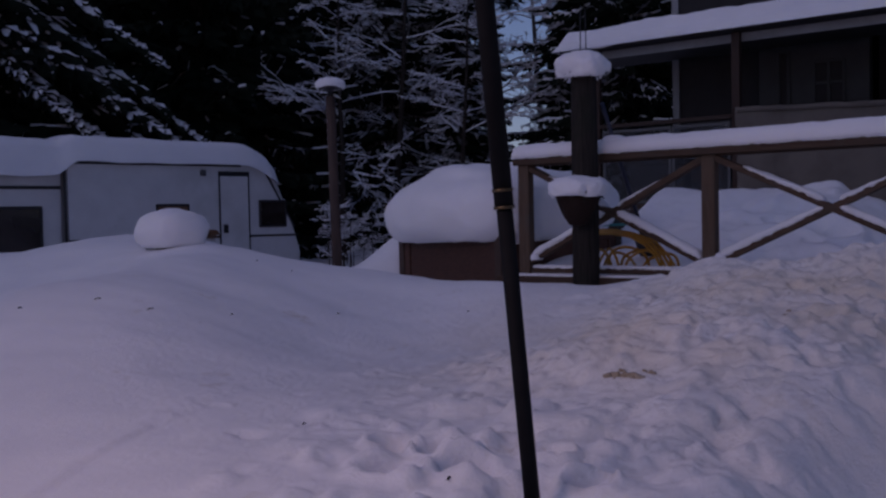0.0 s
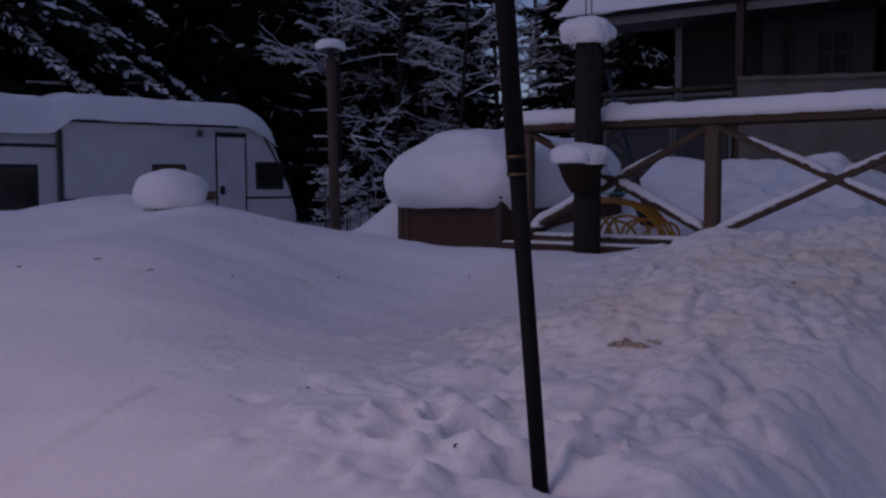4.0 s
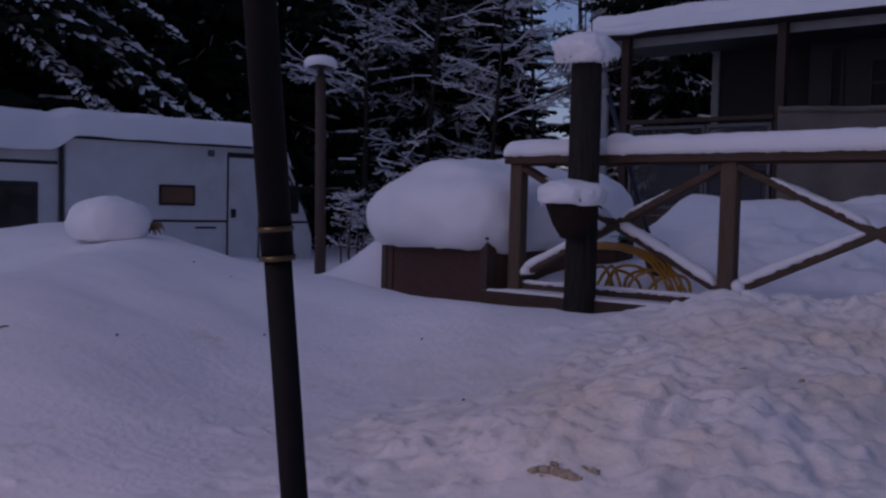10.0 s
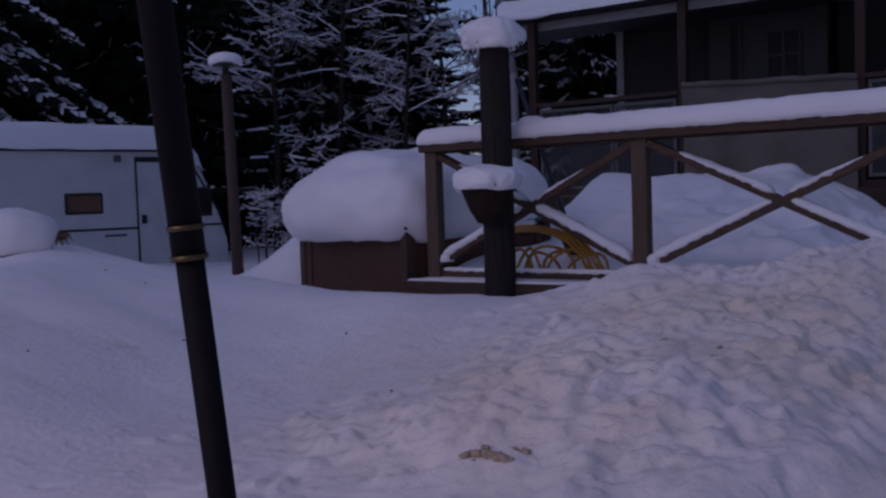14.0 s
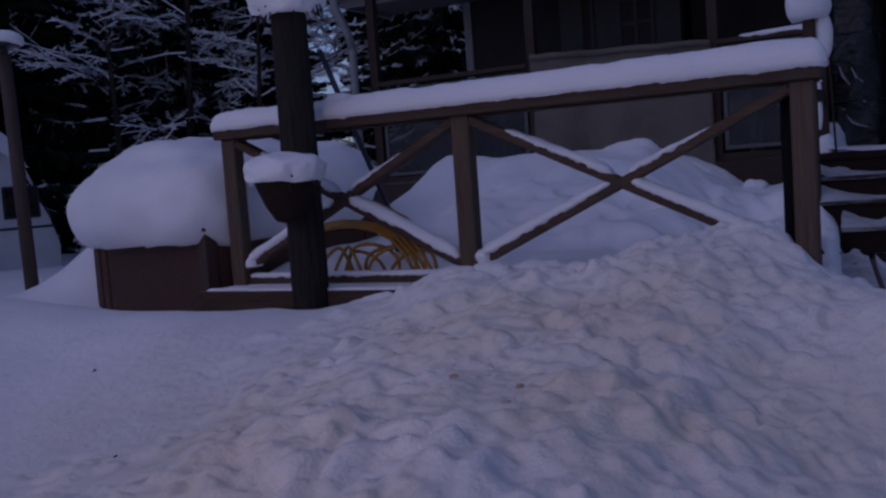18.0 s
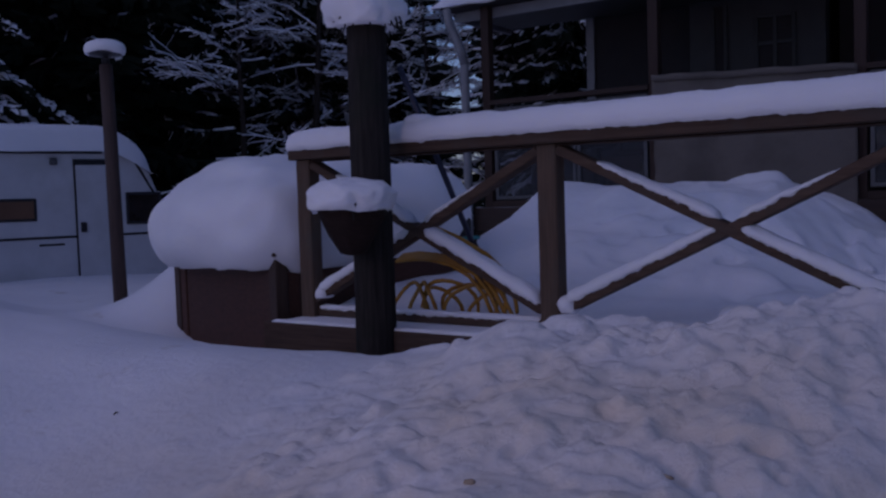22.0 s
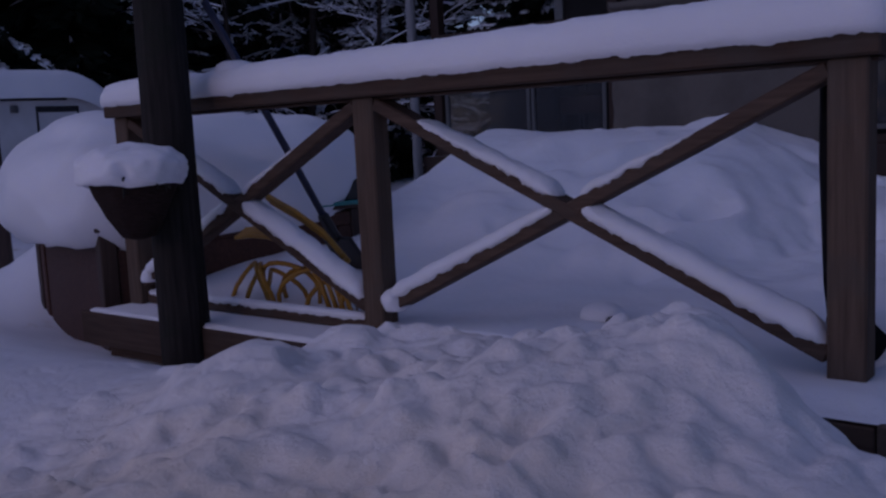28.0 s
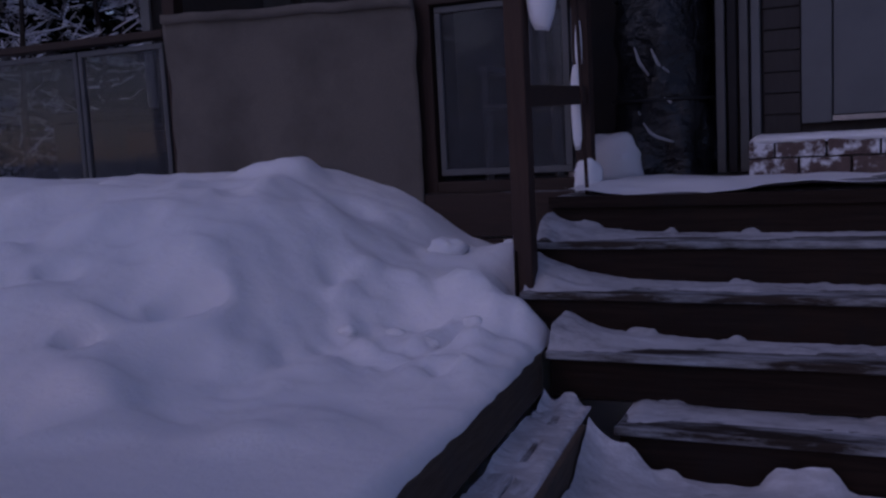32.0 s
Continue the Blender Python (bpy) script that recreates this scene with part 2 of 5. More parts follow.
M_BRICK = noisy("brick_step", (0.10, 0.065, 0.058), (0.16, 0.11, 0.095), 18, 0.9, bump=0.5, c3=(0.72, 0.73, 0.77), scale3=9, lo3=0.5, hi3=0.6)
M_METAL = noisy("grey_metal", (0.25, 0.25, 0.26), (0.35, 0.35, 0.36), 20, 0.35, metal=0.8, bump=0.05)
M_BRASS = noisy("brass_ring", (0.0840, 0.0600, 0.0300), (0.1080, 0.0780, 0.0390), 20, 0.4, metal=0.7, bump=0.05)
M_LAMPPOST = wood("lamp_post_wood", (0.038, 0.025, 0.020), (0.070, 0.042, 0.032), 2)
M_ICEEDGE = noisy("frosted_metal", (0.42, 0.43, 0.46), (0.56, 0.57, 0.60), 12, 0.45, bump=0.05)
M_LAMPGLASS = noisy("lamp_shade", (0.02, 0.02, 0.022), (0.03, 0.03, 0.033), 8, 0.3, bump=0.05)
M_BARK = noisy("bark", (0.025, 0.020, 0.017), (0.06, 0.048, 0.04), 9, 0.95, (3, 3, 0.5), 0.8, 0.02)
M_BIRCH = noisy("pale_bark", (0.10, 0.09, 0.085), (0.20, 0.185, 0.175), 5, 0.9, (1, 1, 3), 0.4, 0.01)
M_NEEDLE = noisy("needles", (0.010, 0.015, 0.011), (0.022, 0.031, 0.021), 3, 0.9, bump=0.0)
M_GLASS = glass_mat("pane_glass")
# chair paint, dimmed for the shade behind the porch glass
M_PAPER = noisy("dimmed_pale_slats", (0.112, 0.116, 0.124), (0.136, 0.140, 0.148), 6, 0.8, bump=0.0)

for dull in (M_PIPE, M_LOG, M_POT, M_STAIR, M_TREAD, M_DECKWOOD, M_RAILWOOD, M_POSTWOOD, M_NEEDLE, M_BARK):
    dull.node_tree.nodes["Principled BSDF"].inputs["Specular IOR Level"].default_value = 0.15


# ---- mesh helpers ----
def part(name, bm, material, parent=None, label="", smooth=False):
    me = bpy.data.meshes.new(name)
    bm.normal_update()
    bm.to_mesh(me)
    bm.free()
    me.materials.append(material)
    if smooth:
        me.shade_smooth()
    ob = new(name, me)
    if parent is not None:
        ob.parent = parent
        ob.matrix_parent_inverse = Matrix.Translation(parent.matrix_basis.translation).inverted()
    if label:
        tagged(ob, label)
    return ob


def thing(name, at, label, category, group="", kind=""):
    ob = new(name)
    ob.location = at
    ob.empty_display_size = 0.1
    return tagged(ob, label, category, group, kind)


def arr_mesh(name, verts, faces, material, parent=None, label="", smooth=True):
    me = bpy.data.meshes.new(name)
    me.from_pydata([tuple(v) for v in verts], [], faces)
    me.update()
    me.materials.append(material)
    if smooth:
        me.shade_smooth()
    ob = new(name, me)
    if parent is not None:
        ob.parent = parent
        ob.matrix_parent_inverse = Matrix.Translation(parent.matrix_basis.translation).inverted()
    if label:
        tagged(ob, label)
    return ob


def slab(x0, x1, y0, y1, z0, z1, bevel=0.004, m=None, bm=None):
    b = bmesh.new()
    bmesh.ops.create_cube(b, size=1)
    bmesh.ops.scale(b, vec=(x1 - x0, y1 - y0, z1 - z0), verts=b.verts)
    if bevel:
        bmesh.ops.bevel(b, geom=b.edges[:], offset=min(bevel, 0.45 * min(x1 - x0, y1 - y0, z1 - z0)), segments=1, affect="EDGES")
    bmesh.ops.translate(b, vec=((x0 + x1) / 2, (y0 + y1) / 2, (z0 + z1) / 2), verts=b.verts)
    if m is not None:
        bmesh.ops.transform(b, matrix=m, verts=b.verts)
    return b


def beam(p0, p1, w, h, bevel=0.004, up=(0, 0, 1)):
    """A board from p0 to p1; w across, h along up."""
    p0, p1 = Vector(p0), Vector(p1)
    d = (p1 - p0).normalized()
    s = d.cross(Vector(up))
    s = s.normalized() if s.length > 1e-4 else Vector((1, 0, 0))
    u = s.cross(d)
    b = slab(0, (p1 - p0).length, -w / 2, w / 2, -h / 2, h / 2, bevel)
    m = Matrix((d, s, u)).transposed().to_4x4()
    m.translation = p0
    bmesh.ops.transform(b, matrix=m, verts=b.verts)
    return b


def tube_data(pts, radii, n=8, cap=True):
    vs, fs = [], []
    pts = [Vector(p) for p in pts]
    for i, p in enumerate(pts):
        d = (pts[min(i + 1, len(pts) - 1)] - pts[max(i - 1, 0)]).normalized()
        a = d.cross(Vector((0, 0, 1)))
        a = a.normalized() if a.length > 1e-3 else Vector((1, 0, 0))
        c = d.cross(a)
        for k in range(n):
            t = 2 * math.pi * k / n
            vs.append(p + radii[i] * (math.cos(t) * a + math.sin(t) * c))
    for i in range(len(pts) - 1):
        for k in range(n):
            fs.append((i * n + k, i * n + (k + 1) % n, (i + 1) * n + (k + 1) % n, (i + 1) * n + k))
    if cap:
        fs.append(tuple(range(n - 1, -1, -1)))
        fs.append(tuple(range((len(pts) - 1) * n, len(pts) * n)))
    return vs, fs


def tube(name, pts, radii, material, parent=None, n=10, label=""):
    if not isinstance(radii, (list, tuple)):
        radii = [radii] * len(pts)
    vs, fs = tube_data(pts, radii, n)
    return arr_mesh(name, vs, fs, material, parent, label)


def lathe(name, at, profile, material, parent=None, n=24, label="", wob=0.0):
    vs, fs = [], []
    for r, z in profile:
        for k in range(n):
            t = 2 * math.pi * k / n
            rr = r * (1 + wob * noise.noise(Vector((math.cos(t) * 2, math.sin(t) * 2, z * 6 + at[0]))))
            vs.append((at[0] + rr * math.cos(t), at[1] + rr * math.sin(t), at[2] + z))
    for i in range(len(profile) - 1):
        for k in range(n):
            fs.append((i * n + k, i * n + (k + 1) % n, (i + 1) * n + (k + 1) % n, (i + 1) * n + k))
    fs.append(tuple(range(n - 1, -1, -1)))
    fs.append(tuple(range((len(profile) - 1) * n, len(profile) * n)))
    return arr_mesh(name, vs, fs, material, parent, label)


def fbm(x, y, s, o=3, seed=0.0):
    return sum(noise.noise(Vector((x * s * 2**k, y * s * 2**k, seed + 7.3 * k))) / 2**k for k in range(o))


def pillow(name, c, r, h, material, parent=None, e=0.6, low=-0.35, n=(40, 18), amp=0.03, freq=2.5, label="", turn=0.0):
    """A mound of snow on a top of half sizes r, bulging over its rim."""
    vs, fs = [], []
    nu, nv = n
    for j in range(nv + 1):
        v = low + (math.pi / 2 - low) * j / nv
        cv, sv = abs(math.cos(v)) ** 0.75, math.copysign(abs(math.sin(v)) ** 0.9, v)
        for i in range(nu):
            u = 2 * math.pi * i / nu
            cu, su = math.copysign(abs(math.cos(u)) ** e, math.cos(u)), math.copysign(abs(math.sin(u)) ** e, math.sin(u))
            p = Vector((r[0] * cu * cv, r[1] * su * cv, h * sv))
            q = p + Vector(c)
            p *= 1 + amp * (noise.noise(q * freq) + 0.5 * noise.noise(q * freq * 2.7)) / max(0.3, p.length) * 1.0
            if j == 0:
                p.z += 0.03 * noise.noise(q * 9)
            x, y = p.x * math.cos(turn) - p.y * math.sin(turn), p.x * math.sin(turn) + p.y * math.cos(turn)
            vs.append((c[0] + x, c[1] + y, c[2] + p.z))
    for j in range(nv):
        for i in range(nu):
            fs.append((j * nu + i, j * nu + (i + 1) % nu, (j + 1) * nu + (i + 1) % nu, (j + 1) * nu + i))
    fs.append(tuple(range(nu - 1, -1, -1)))
    return arr_mesh(name, vs, fs, material, parent, label)


def snow_bar(name, p0, p1, w, h0, h1, parent=None, seed=0.0, step=0.03, ends=0.06, over=0.012, lump=0.012, rough=0.004):
    """Snow lying along a bar from p0 to p1: rounded above, crumbly along its lower edges."""
    p0, p1 = Vector(p0), Vector(p1)
    L = (p1 - p0).length
    d = (p1 - p0) / L
    s = Vector((-d.y, d.x, 0)).normalized()
    up = Vector((0, 0, 1))
    nseg = max(6, int(L / step))
    prof = [(-0.5, -0.10), (-0.54, 0.12), (-0.52, 0.42), (-0.40, 0.78), (-0.18, 0.97), (0.0, 1.0), (0.18, 0.97), (0.40, 0.78), (0.52, 0.42), (0.54, 0.12), (0.5, -0.10)]
    vs, fs = [], []
    m = len(prof)
    for i in range(nseg + 1):
        f = i / nseg
        # finer rings towards the rounded ends
        f = f + 0.5 * ends / L * (math.sin(2 * math.pi * f) * -0.3)
        x = f * L
        endf = min(1.0, min(x, L - x) / ends)
        endf = math.sqrt(max(0.0, 1 - (1 - endf) ** 2))
        h = (h0 + (h1 - h0) * f) * (0.06 + 0.94 * endf) * (1 + 0.12 * noise.noise(Vector((x * 2.2, seed, 0))) + 0.06 * noise.noise(Vector((x * 9, seed, 3))))
        ww = w * (0.45 + 0.55 * endf) * (1 + 0.08 * noise.noise(Vector((x * 4, seed, 5))))
        for k, (a, b) in enumerate(prof):
            e = lump * (0.7 * noise.noise(Vector((x * 23, seed + k * 0.1 + (k > 5) * 9, 1))) + 0.6 * noise.noise(Vector((x * 61, seed + (k > 5) * 9, 4))) + 0.6 * noise.noise(Vector((x * 6, seed + (k > 5) * 5, 6)))) if k in (0, m - 1) else rough * (noise.noise(Vector((x * 12, seed + k * 0.5, 2))) + 0.7 * noise.noise(Vector((x * 37, seed + k * 0.8, 2))))
            q = p0 + d * x + s * (a * ww) + up * (b * h + e - (over if k in (0, m - 1) else 0))
            vs.append(q)
    for i in range(nseg):
        for k in range(m - 1):
            fs.append((i * m + k, i * m + k + 1, (i + 1) * m + k + 1, (i + 1) * m + k))
        fs.append((i * m + m - 1, i * m, (i + 1) * m, (i + 1) * m + m - 1))
    fs.append(tuple(range(m)))
    fs.append(tuple(range(nseg * m + m - 1, nseg * m - 1, -1)))
    fs = [tuple(reversed(f)) for f in fs]
    return arr_mesh(name, vs, fs, M_SNOW, parent)


def axis_points(breaks):
    """Grid lines from (start, end, step) stretches."""
    out = []
    for a, b, st in breaks:
        n = max(1, round((b - a) / st))
        out += [a + (b - a) * k / n for k in range(n)]
    out.append(breaks[-1][1])
    return out


def sheet(name, xs, ys, fz, material, parent=None, skirt=0.0):
    vs = [(x, y, fz(x, y)) for y in ys for x in xs]
    n = len(xs)
    fs = [(j * n + i, j * n + i + 1, (j + 1) * n + i + 1, (j + 1) * n + i) for j in range(len(ys) - 1) for i in range(n - 1)]
    if skirt:
        rim = [i for i in range(n)] + [j * n + n - 1 for j in range(1, len(ys))] + [(len(ys) - 1) * n + i for i in range(n - 2, -1, -1)] + [j * n for j in range(len(ys) - 2, 0, -1)]
        base = len(vs)
        vs += [(vs[k][0], vs[k][1], skirt) for k in rim]
        for a in range(len(rim)):
            b = (a + 1) % len(rim)
            fs.append((rim[b], rim[a], base + a, base + b))
    return arr_mesh(name, vs, fs, material, parent)


def gauss(x, y, cx, cy, sx, sy, turn=0.0):
    dx, dy = x - cx, y - cy
    if turn:
        dx, dy = dx * math.cos(turn) + dy * math.sin(turn), -dx * math.sin(turn) + dy * math.cos(turn)
    return math.exp(-((dx / sx) ** 2 + (dy / sy) ** 2))


def smooth01(a, b, v):
    t = min(1.0, max(0.0, (v - a) / (b - a)))
    return t * t * (3 - 2 * t)


def lump_field(seed, count, box, r_lo, r_hi, rise, power=2.0, keep=None):
    """Rounded lumps (and pits, where the rise is negative) strewn over a box, as a height function."""
    rnd = random.Random(seed)
    cell, bins = 3.0 * r_hi, {}
    while count:
        x, y = rnd.uniform(box[0], box[1]), rnd.uniform(box[2], box[3])
        if keep and rnd.random() > keep(x, y):
            continue
        count -= 1
        r = r_lo + (r_hi - r_lo) * rnd.random() ** power
        a, st = rnd.uniform(0, 3.14), rnd.uniform(0.7, 1.0)
        one = (x, y, r, r * rise * rnd.uniform(0.5, 1.2), math.cos(a), math.sin(a), st)
        bins.setdefault((math.floor(x / cell), math.floor(y / cell)), []).append(one)

    def height(x, y):
        cx, cy, up = math.floor(x / cell), math.floor(y / cell), 0.0
        for i in (cx - 1, cx, cx + 1):
            for j in (cy - 1, cy, cy + 1):
                for px, py, r, h, ca, sa, st in bins.get((i, j), ()):
                    dx, dy = x - px, y - py
                    d2 = ((dx * ca + dy * sa) ** 2 + ((dy * ca - dx * sa) / st) ** 2) / (r * r)
                    if d2 < 4.0:
                        up += h * math.exp(-0.8 * d2 * d2 - 0.2 * d2)
        return up

    return height


# ---- ground ----
BANK = (-0.5, 2.4, -4.8, 0.0)
bank_here = lambda x, y: (0.45 + 0.9 * noise.noise(Vector((x * 1.6, y * 1.6, 31)))) * min(1.0, 1.5 * gauss(x, y, 1.2, -1.9, 0.9, 2.0))
big_lumps = lump_field(3, 210, BANK, 0.07, 0.16, 0.22, 1.5, bank_here)
small_lumps = lump_field(4, 2600, BANK, 0.018, 0.05, 0.46, 1.5, bank_here)
pits = lump_field(5, 520, BANK, 0.018, 0.045, -0.60, 1.5, bank_here)


def path_x(y):
    if y < -3.7:
        return 2.25
    return 2.25 + 0.85 * smooth01(-3.5, -1.4, y)


FOOT_HOLES = ((0.72, -4.09, 0.09), (0.91, -4.20, 0.11), (0.58, -4.15, 0.08), (1.02, -3.95, 0.07), (0.71, -4.33, 0.10), (1.24, -4.10, 0.07))


def ground_z(x, y):
    z = -0.40 + 0.08 * fbm(x, y, 0.35, 2, 3.0)
    # bank thrown up along the deck, thinning out towards the path
    z += 0.52 * gauss(x, y, 1.25, -0.75, 1.0, 0.80) * (1 - 0.9 * smooth01(1.95, 2.65, x))
    z += 0.10 * gauss(x, y, 0.25, -0.72, 0.50, 0.42) + 0.05 * gauss(x, y, 1.48, -0.68, 0.38, 0.42) + 0.14 * gauss(x, y, 2.1, -0.95, 0.30, 0.50)
    z += 0.40 * gauss(x, y, 1.05, -2.3, 1.1, 1.1)
    z += 0.36 * gauss(x, y, -0.6, -0.9, 1.2, 1.0)
    z += 0.20 * gauss(x, y, 0.75, -0.20, 0.75, 0.28)
    z += 0.25 * gauss(x, y, -2.2, -0.8, 1.0, 0.8)
    # drifts of the open yard
    z += 0.40 * gauss(x, y, -2.1, -3.6, 1.2, 1.1)
    z += 0.66 * gauss(x, y, -4.6, -1.3, 1.5, 1.4)
    z += 0.40 * gauss(x, y, -2.6, -2.2, 1.3, 1.2)
    z += 0.56 * gauss(x, y, -7.2, -2.0, 2.0, 1.7)
    z += 0.20 * gauss(x, y, -3.9, 0.9, 0.8, 1.0) + 0.62 * gauss(x, y, -3.35, 1.05, 0.5, 0.6)
    z += 0.12 * gauss(x, y, -0.5, -4.5, 1.5, 1.2)
    # hollow in front of the tub, drift against the deck
    z -= 0.04 * gauss(x, y, -1.75, -0.65, 1.0, 0.55) + 0.04 * gauss(x, y, -0.9, -0.25, 0.5, 0.25)
    z += 0.05 * gauss(x, y, -1.0, -1.25, 1.0, 0.45)
    z += 0.10 * gauss(x, y, 1.45, -0.22, 0.22, 0.22) + 0.06 * gauss(x, y, 1.2, -0.5, 0.4, 0.3) + 0.10 * gauss(x, y, -3.4, -1.6, 0.9, 0.7) + 0.05 * gauss(x, y, 0.18, -0.28, 0.34, 0.28)
    z -= 0.15 * gauss(x, y, 1.82, -0.16, 0.24, 0.24)
    # steep broken rim towards the walkway
    z += 0.02 * gauss(x, y, 2.00, -1.05, 0.22, 0.45) + 0.22 * gauss(x, y, 2.38, -1.40, 0.32, 0.42) - 0.08 * gauss(x, y, 0.92, -0.55, 0.40, 0.5) + 0.045 * gauss(x, y, 1.50, -0.45, 0.24, 0.24) + 0.05 * gauss(x, y, 1.72, -0.58, 0.25, 0.22) - 0.035 * gauss(x, y, 1.08, -0.36, 0.30, 0.25)
    z -= 0.24 * smooth01(2.13, 2.32, x + 0.08 * noise.noise(Vector((x * 6, y * 6, 13)))) * gauss(x, y, 2.3, -0.7, 0.5, 0.5)
    # crumbled, rounded lumps of the ploughed bank
    lum = min(1.0, 1.5 * gauss(x, y, 1.2, -1.9, 0.95, 2.1))
    if lum > 0.03:
        wx = x + 0.05 * noise.noise(Vector((x * 4, y * 4, 2))) + 0.02 * noise.noise(Vector((x * 13, y * 13, 6)))
        wy = y + 0.05 * noise.noise(Vector((x * 4, y * 4, 7))) + 0.02 * noise.noise(Vector((x * 13, y * 13, 9)))
        z += lum * (0.03 * fbm(x, y, 1.6, 2, 1.0) + 0.012 * noise.noise(Vector((x * 9, y * 9, 3))) + 0.008 * noise.noise(Vector((x * 24, y * 24, 5))) - 0.035)
        z += 0.055 * math.tanh((big_lumps(wx, wy) + small_lumps(wx, wy) + pits(wx, wy) - 0.012) / 0.055)
    if abs(x) < 12 and abs(y) < 12:
        z += 0.035 * fbm(x, y * 1.3, 0.8, 2, 21.0) * (1 - smooth01(-2.0, -0.5, y))
        z += 0.012 * fbm(x, y, 3.0, 2, 8.0)
    # trampled hollows in the near snow
    if -1 < x < 3 and -6 < y < -3.4:
        k = gauss(x, y, 0.92, -4.2, 0.42, 0.3)
        z += k * (0.06 * noise.noise(Vector((x * 5, y * 5, 11))) + 0.04 * noise.noise(Vector((x * 12, y * 12, 12))))
        for hx, hy, hr in FOOT_HOLES:
            d = math.hypot(x - hx + 0.03 * noise.noise(Vector((x * 9, y * 9, 1))), (y - hy) * 1.2) / hr
            z += -0.09 * (1 - smooth01(0.55, 0.95, d)) + 0.03 * math.exp(-((d - 1.15) / 0.25) ** 2)
    # hollow round the foot of the pole
    z -= 0.08 * gauss(x, y, 1.165, -4.29, 0.13, 0.11)
    # trodden path
    if y < 1.6:
        w = 1 - smooth01(0.22, 0.75, abs(x - path_x(y)))
        w = max(w, smooth01(-0.4, 0.3, y) * smooth01(1.7, 1.9, x) * (1 - smooth01(5.6, 8.5, x)) * (1 - smooth01(0.9, 1.6, y) * smooth01(5.4, 5.8, x)))
        bed = -0.75 + 0.31 * smooth01(-4.8, -1.4, y)
        z += w * (min(bed, z) - z)
    # beneath the buildings
    if -1.55 < x < 1.95 and y > 0.1:
        z = min(z, -0.55)
    elif 1.95 <= x < 11 and y > -0.4:
        z += (min(z, -0.55) - z) * smooth01(-0.4, 0.9, y) * (1 - smooth01(6.0, 11.0, x))
    if y > 7:
        z += 0.5 * smooth01(7, 20, y)
    return z


gx = axis_points([(-400, -60, 40), (-60, -14, 4), (-14, -6, 0.4), (-6, -2, 0.10), (-2, -0.3, 0.04), (-0.3, 2.45, 0.0125), (2.45, 4, 0.08), (4, 10, 0.5), (10, 60, 6), (60, 400, 40)])
gy = axis_points([(-400, -60, 40), (-60, -10, 4), (-10, -6.5, 0.4), (-6.5, -4.7, 0.06), (-4.7, -4.2, 0.022), (-4.2, -3.2, 0.018), (-3.2, 0.16, 0.0125), (0.16, 4, 0.12), (4, 14, 0.5), (14, 60, 5), (60, 400, 40)])
tagged(sheet("ground", gx, gy, ground_z, M_GROUND), "deep white snow with ploughed lumpy banks and drifts", "snow", kind="structure")

M_DIRT = noisy("dirty_snow", (0.30, 0.23, 0.15), (0.50, 0.43, 0.34), 22, 0.9, bump=0.4)
rnd = random.Random(41)
for k in range(16):
    if k < 12:
        cx, cy, rx = 0.887 + rnd.gauss(0, 0.05), -3.10 + rnd.gauss(0, 0.03), rnd.uniform(0.010, 0.024)
    else:
        cx, cy, rx = rnd.uniform(0.9, 1.4), rnd.uniform(-2.9, -1.6), rnd.uniform(0.010, 0.018)
    tagged(pillow("dirty_clod", (cx, cy, ground_z(cx, cy)), (rx, rx * 0.7), rx * 0.6, M_DIRT, None, 0.9, -0.5, (12, 6), 0.3, 40), "yellow-brown dirty crumb in the snow bank", "snow", "dirty crumbs")

# ---- terrace deck, railing ----
P1X, P2X, P3X = -1.51, 0.0, 1.64
PW, RAIL_Z = 0.098, 0.853


def edge_x(y):
    """The terrace's free edge, which narrows towards the steps."""
    return 1.827 - 0.0854 * y


deck = thing("terrace_deck", (0, 1.5, -0.1), "low brown wooden terrace deck buried under snow", "deck")
y = -0.165
while y < 4.0:
    part("board", slab(-1.45, min(edge_x(y) - 0.03, 1.38 if y > 2.8 else 9), y, y + 0.115, -0.035, -0.005), M_RAILWOOD, deck)
    y += 0.12
part("fascia", beam((edge_x(-0.2) - 0.016, -0.2, -0.078), (edge_x(2.66) - 0.016, 2.66, -0.078), 0.03, 0.15), M_DECKWOOD, deck)
part("front_fascia", slab(-1.6, edge_x(-0.2) - 0.035, -0.20, -0.17, -0.16, -0.012), M_RAILWOOD, deck)
part("front_beam", slab(-1.5, edge_x(0) - 0.06, -0.13, -0.03, -0.40, -0.17), M_RAILWOOD, deck)

rail = thing("deck_railing", (0, 0.05, 0), "brown wooden deck railing with crossed diagonal braces", "railing")
for px in (P1X, P2X, P3X):
    part("post", slab(px, px + PW, 0, 0.086, -0.1, RAIL_Z, 0.006), M_POSTWOOD, rail)
part("top_rail", slab(P1X - 0.03, P3X + PW + 0.035, -0.03, 0.118, RAIL_Z, RAIL_Z + 0.064, 0.006), M_RAILWOOD, rail)
part("under_rail", slab(P1X + 0.01, P3X + PW + 0.02, 0.02, 0.08, RAIL_Z - 0.012, RAIL_Z - 0.001), M_RAILWOOD, rail)
for a, b in ((P1X, P2X), (P2X, P3X)):
    part("brace", beam((a + PW, 0.049, RAIL_Z - 0.026), (b, 0.049, 0.095), 0.086, 0.044, 0.005), M_RAILWOOD, rail)
    part("brace", beam((a + PW, 0.052, 0.095), (b, 0.052, RAIL_Z - 0.026), 0.086, 0.044, 0.005), M_RAILWOOD, rail)
part("bottom_rail", slab(P1X + PW, P2X, 0.03, 0.075, 0.0, 0.05), M_RAILWOOD, rail)
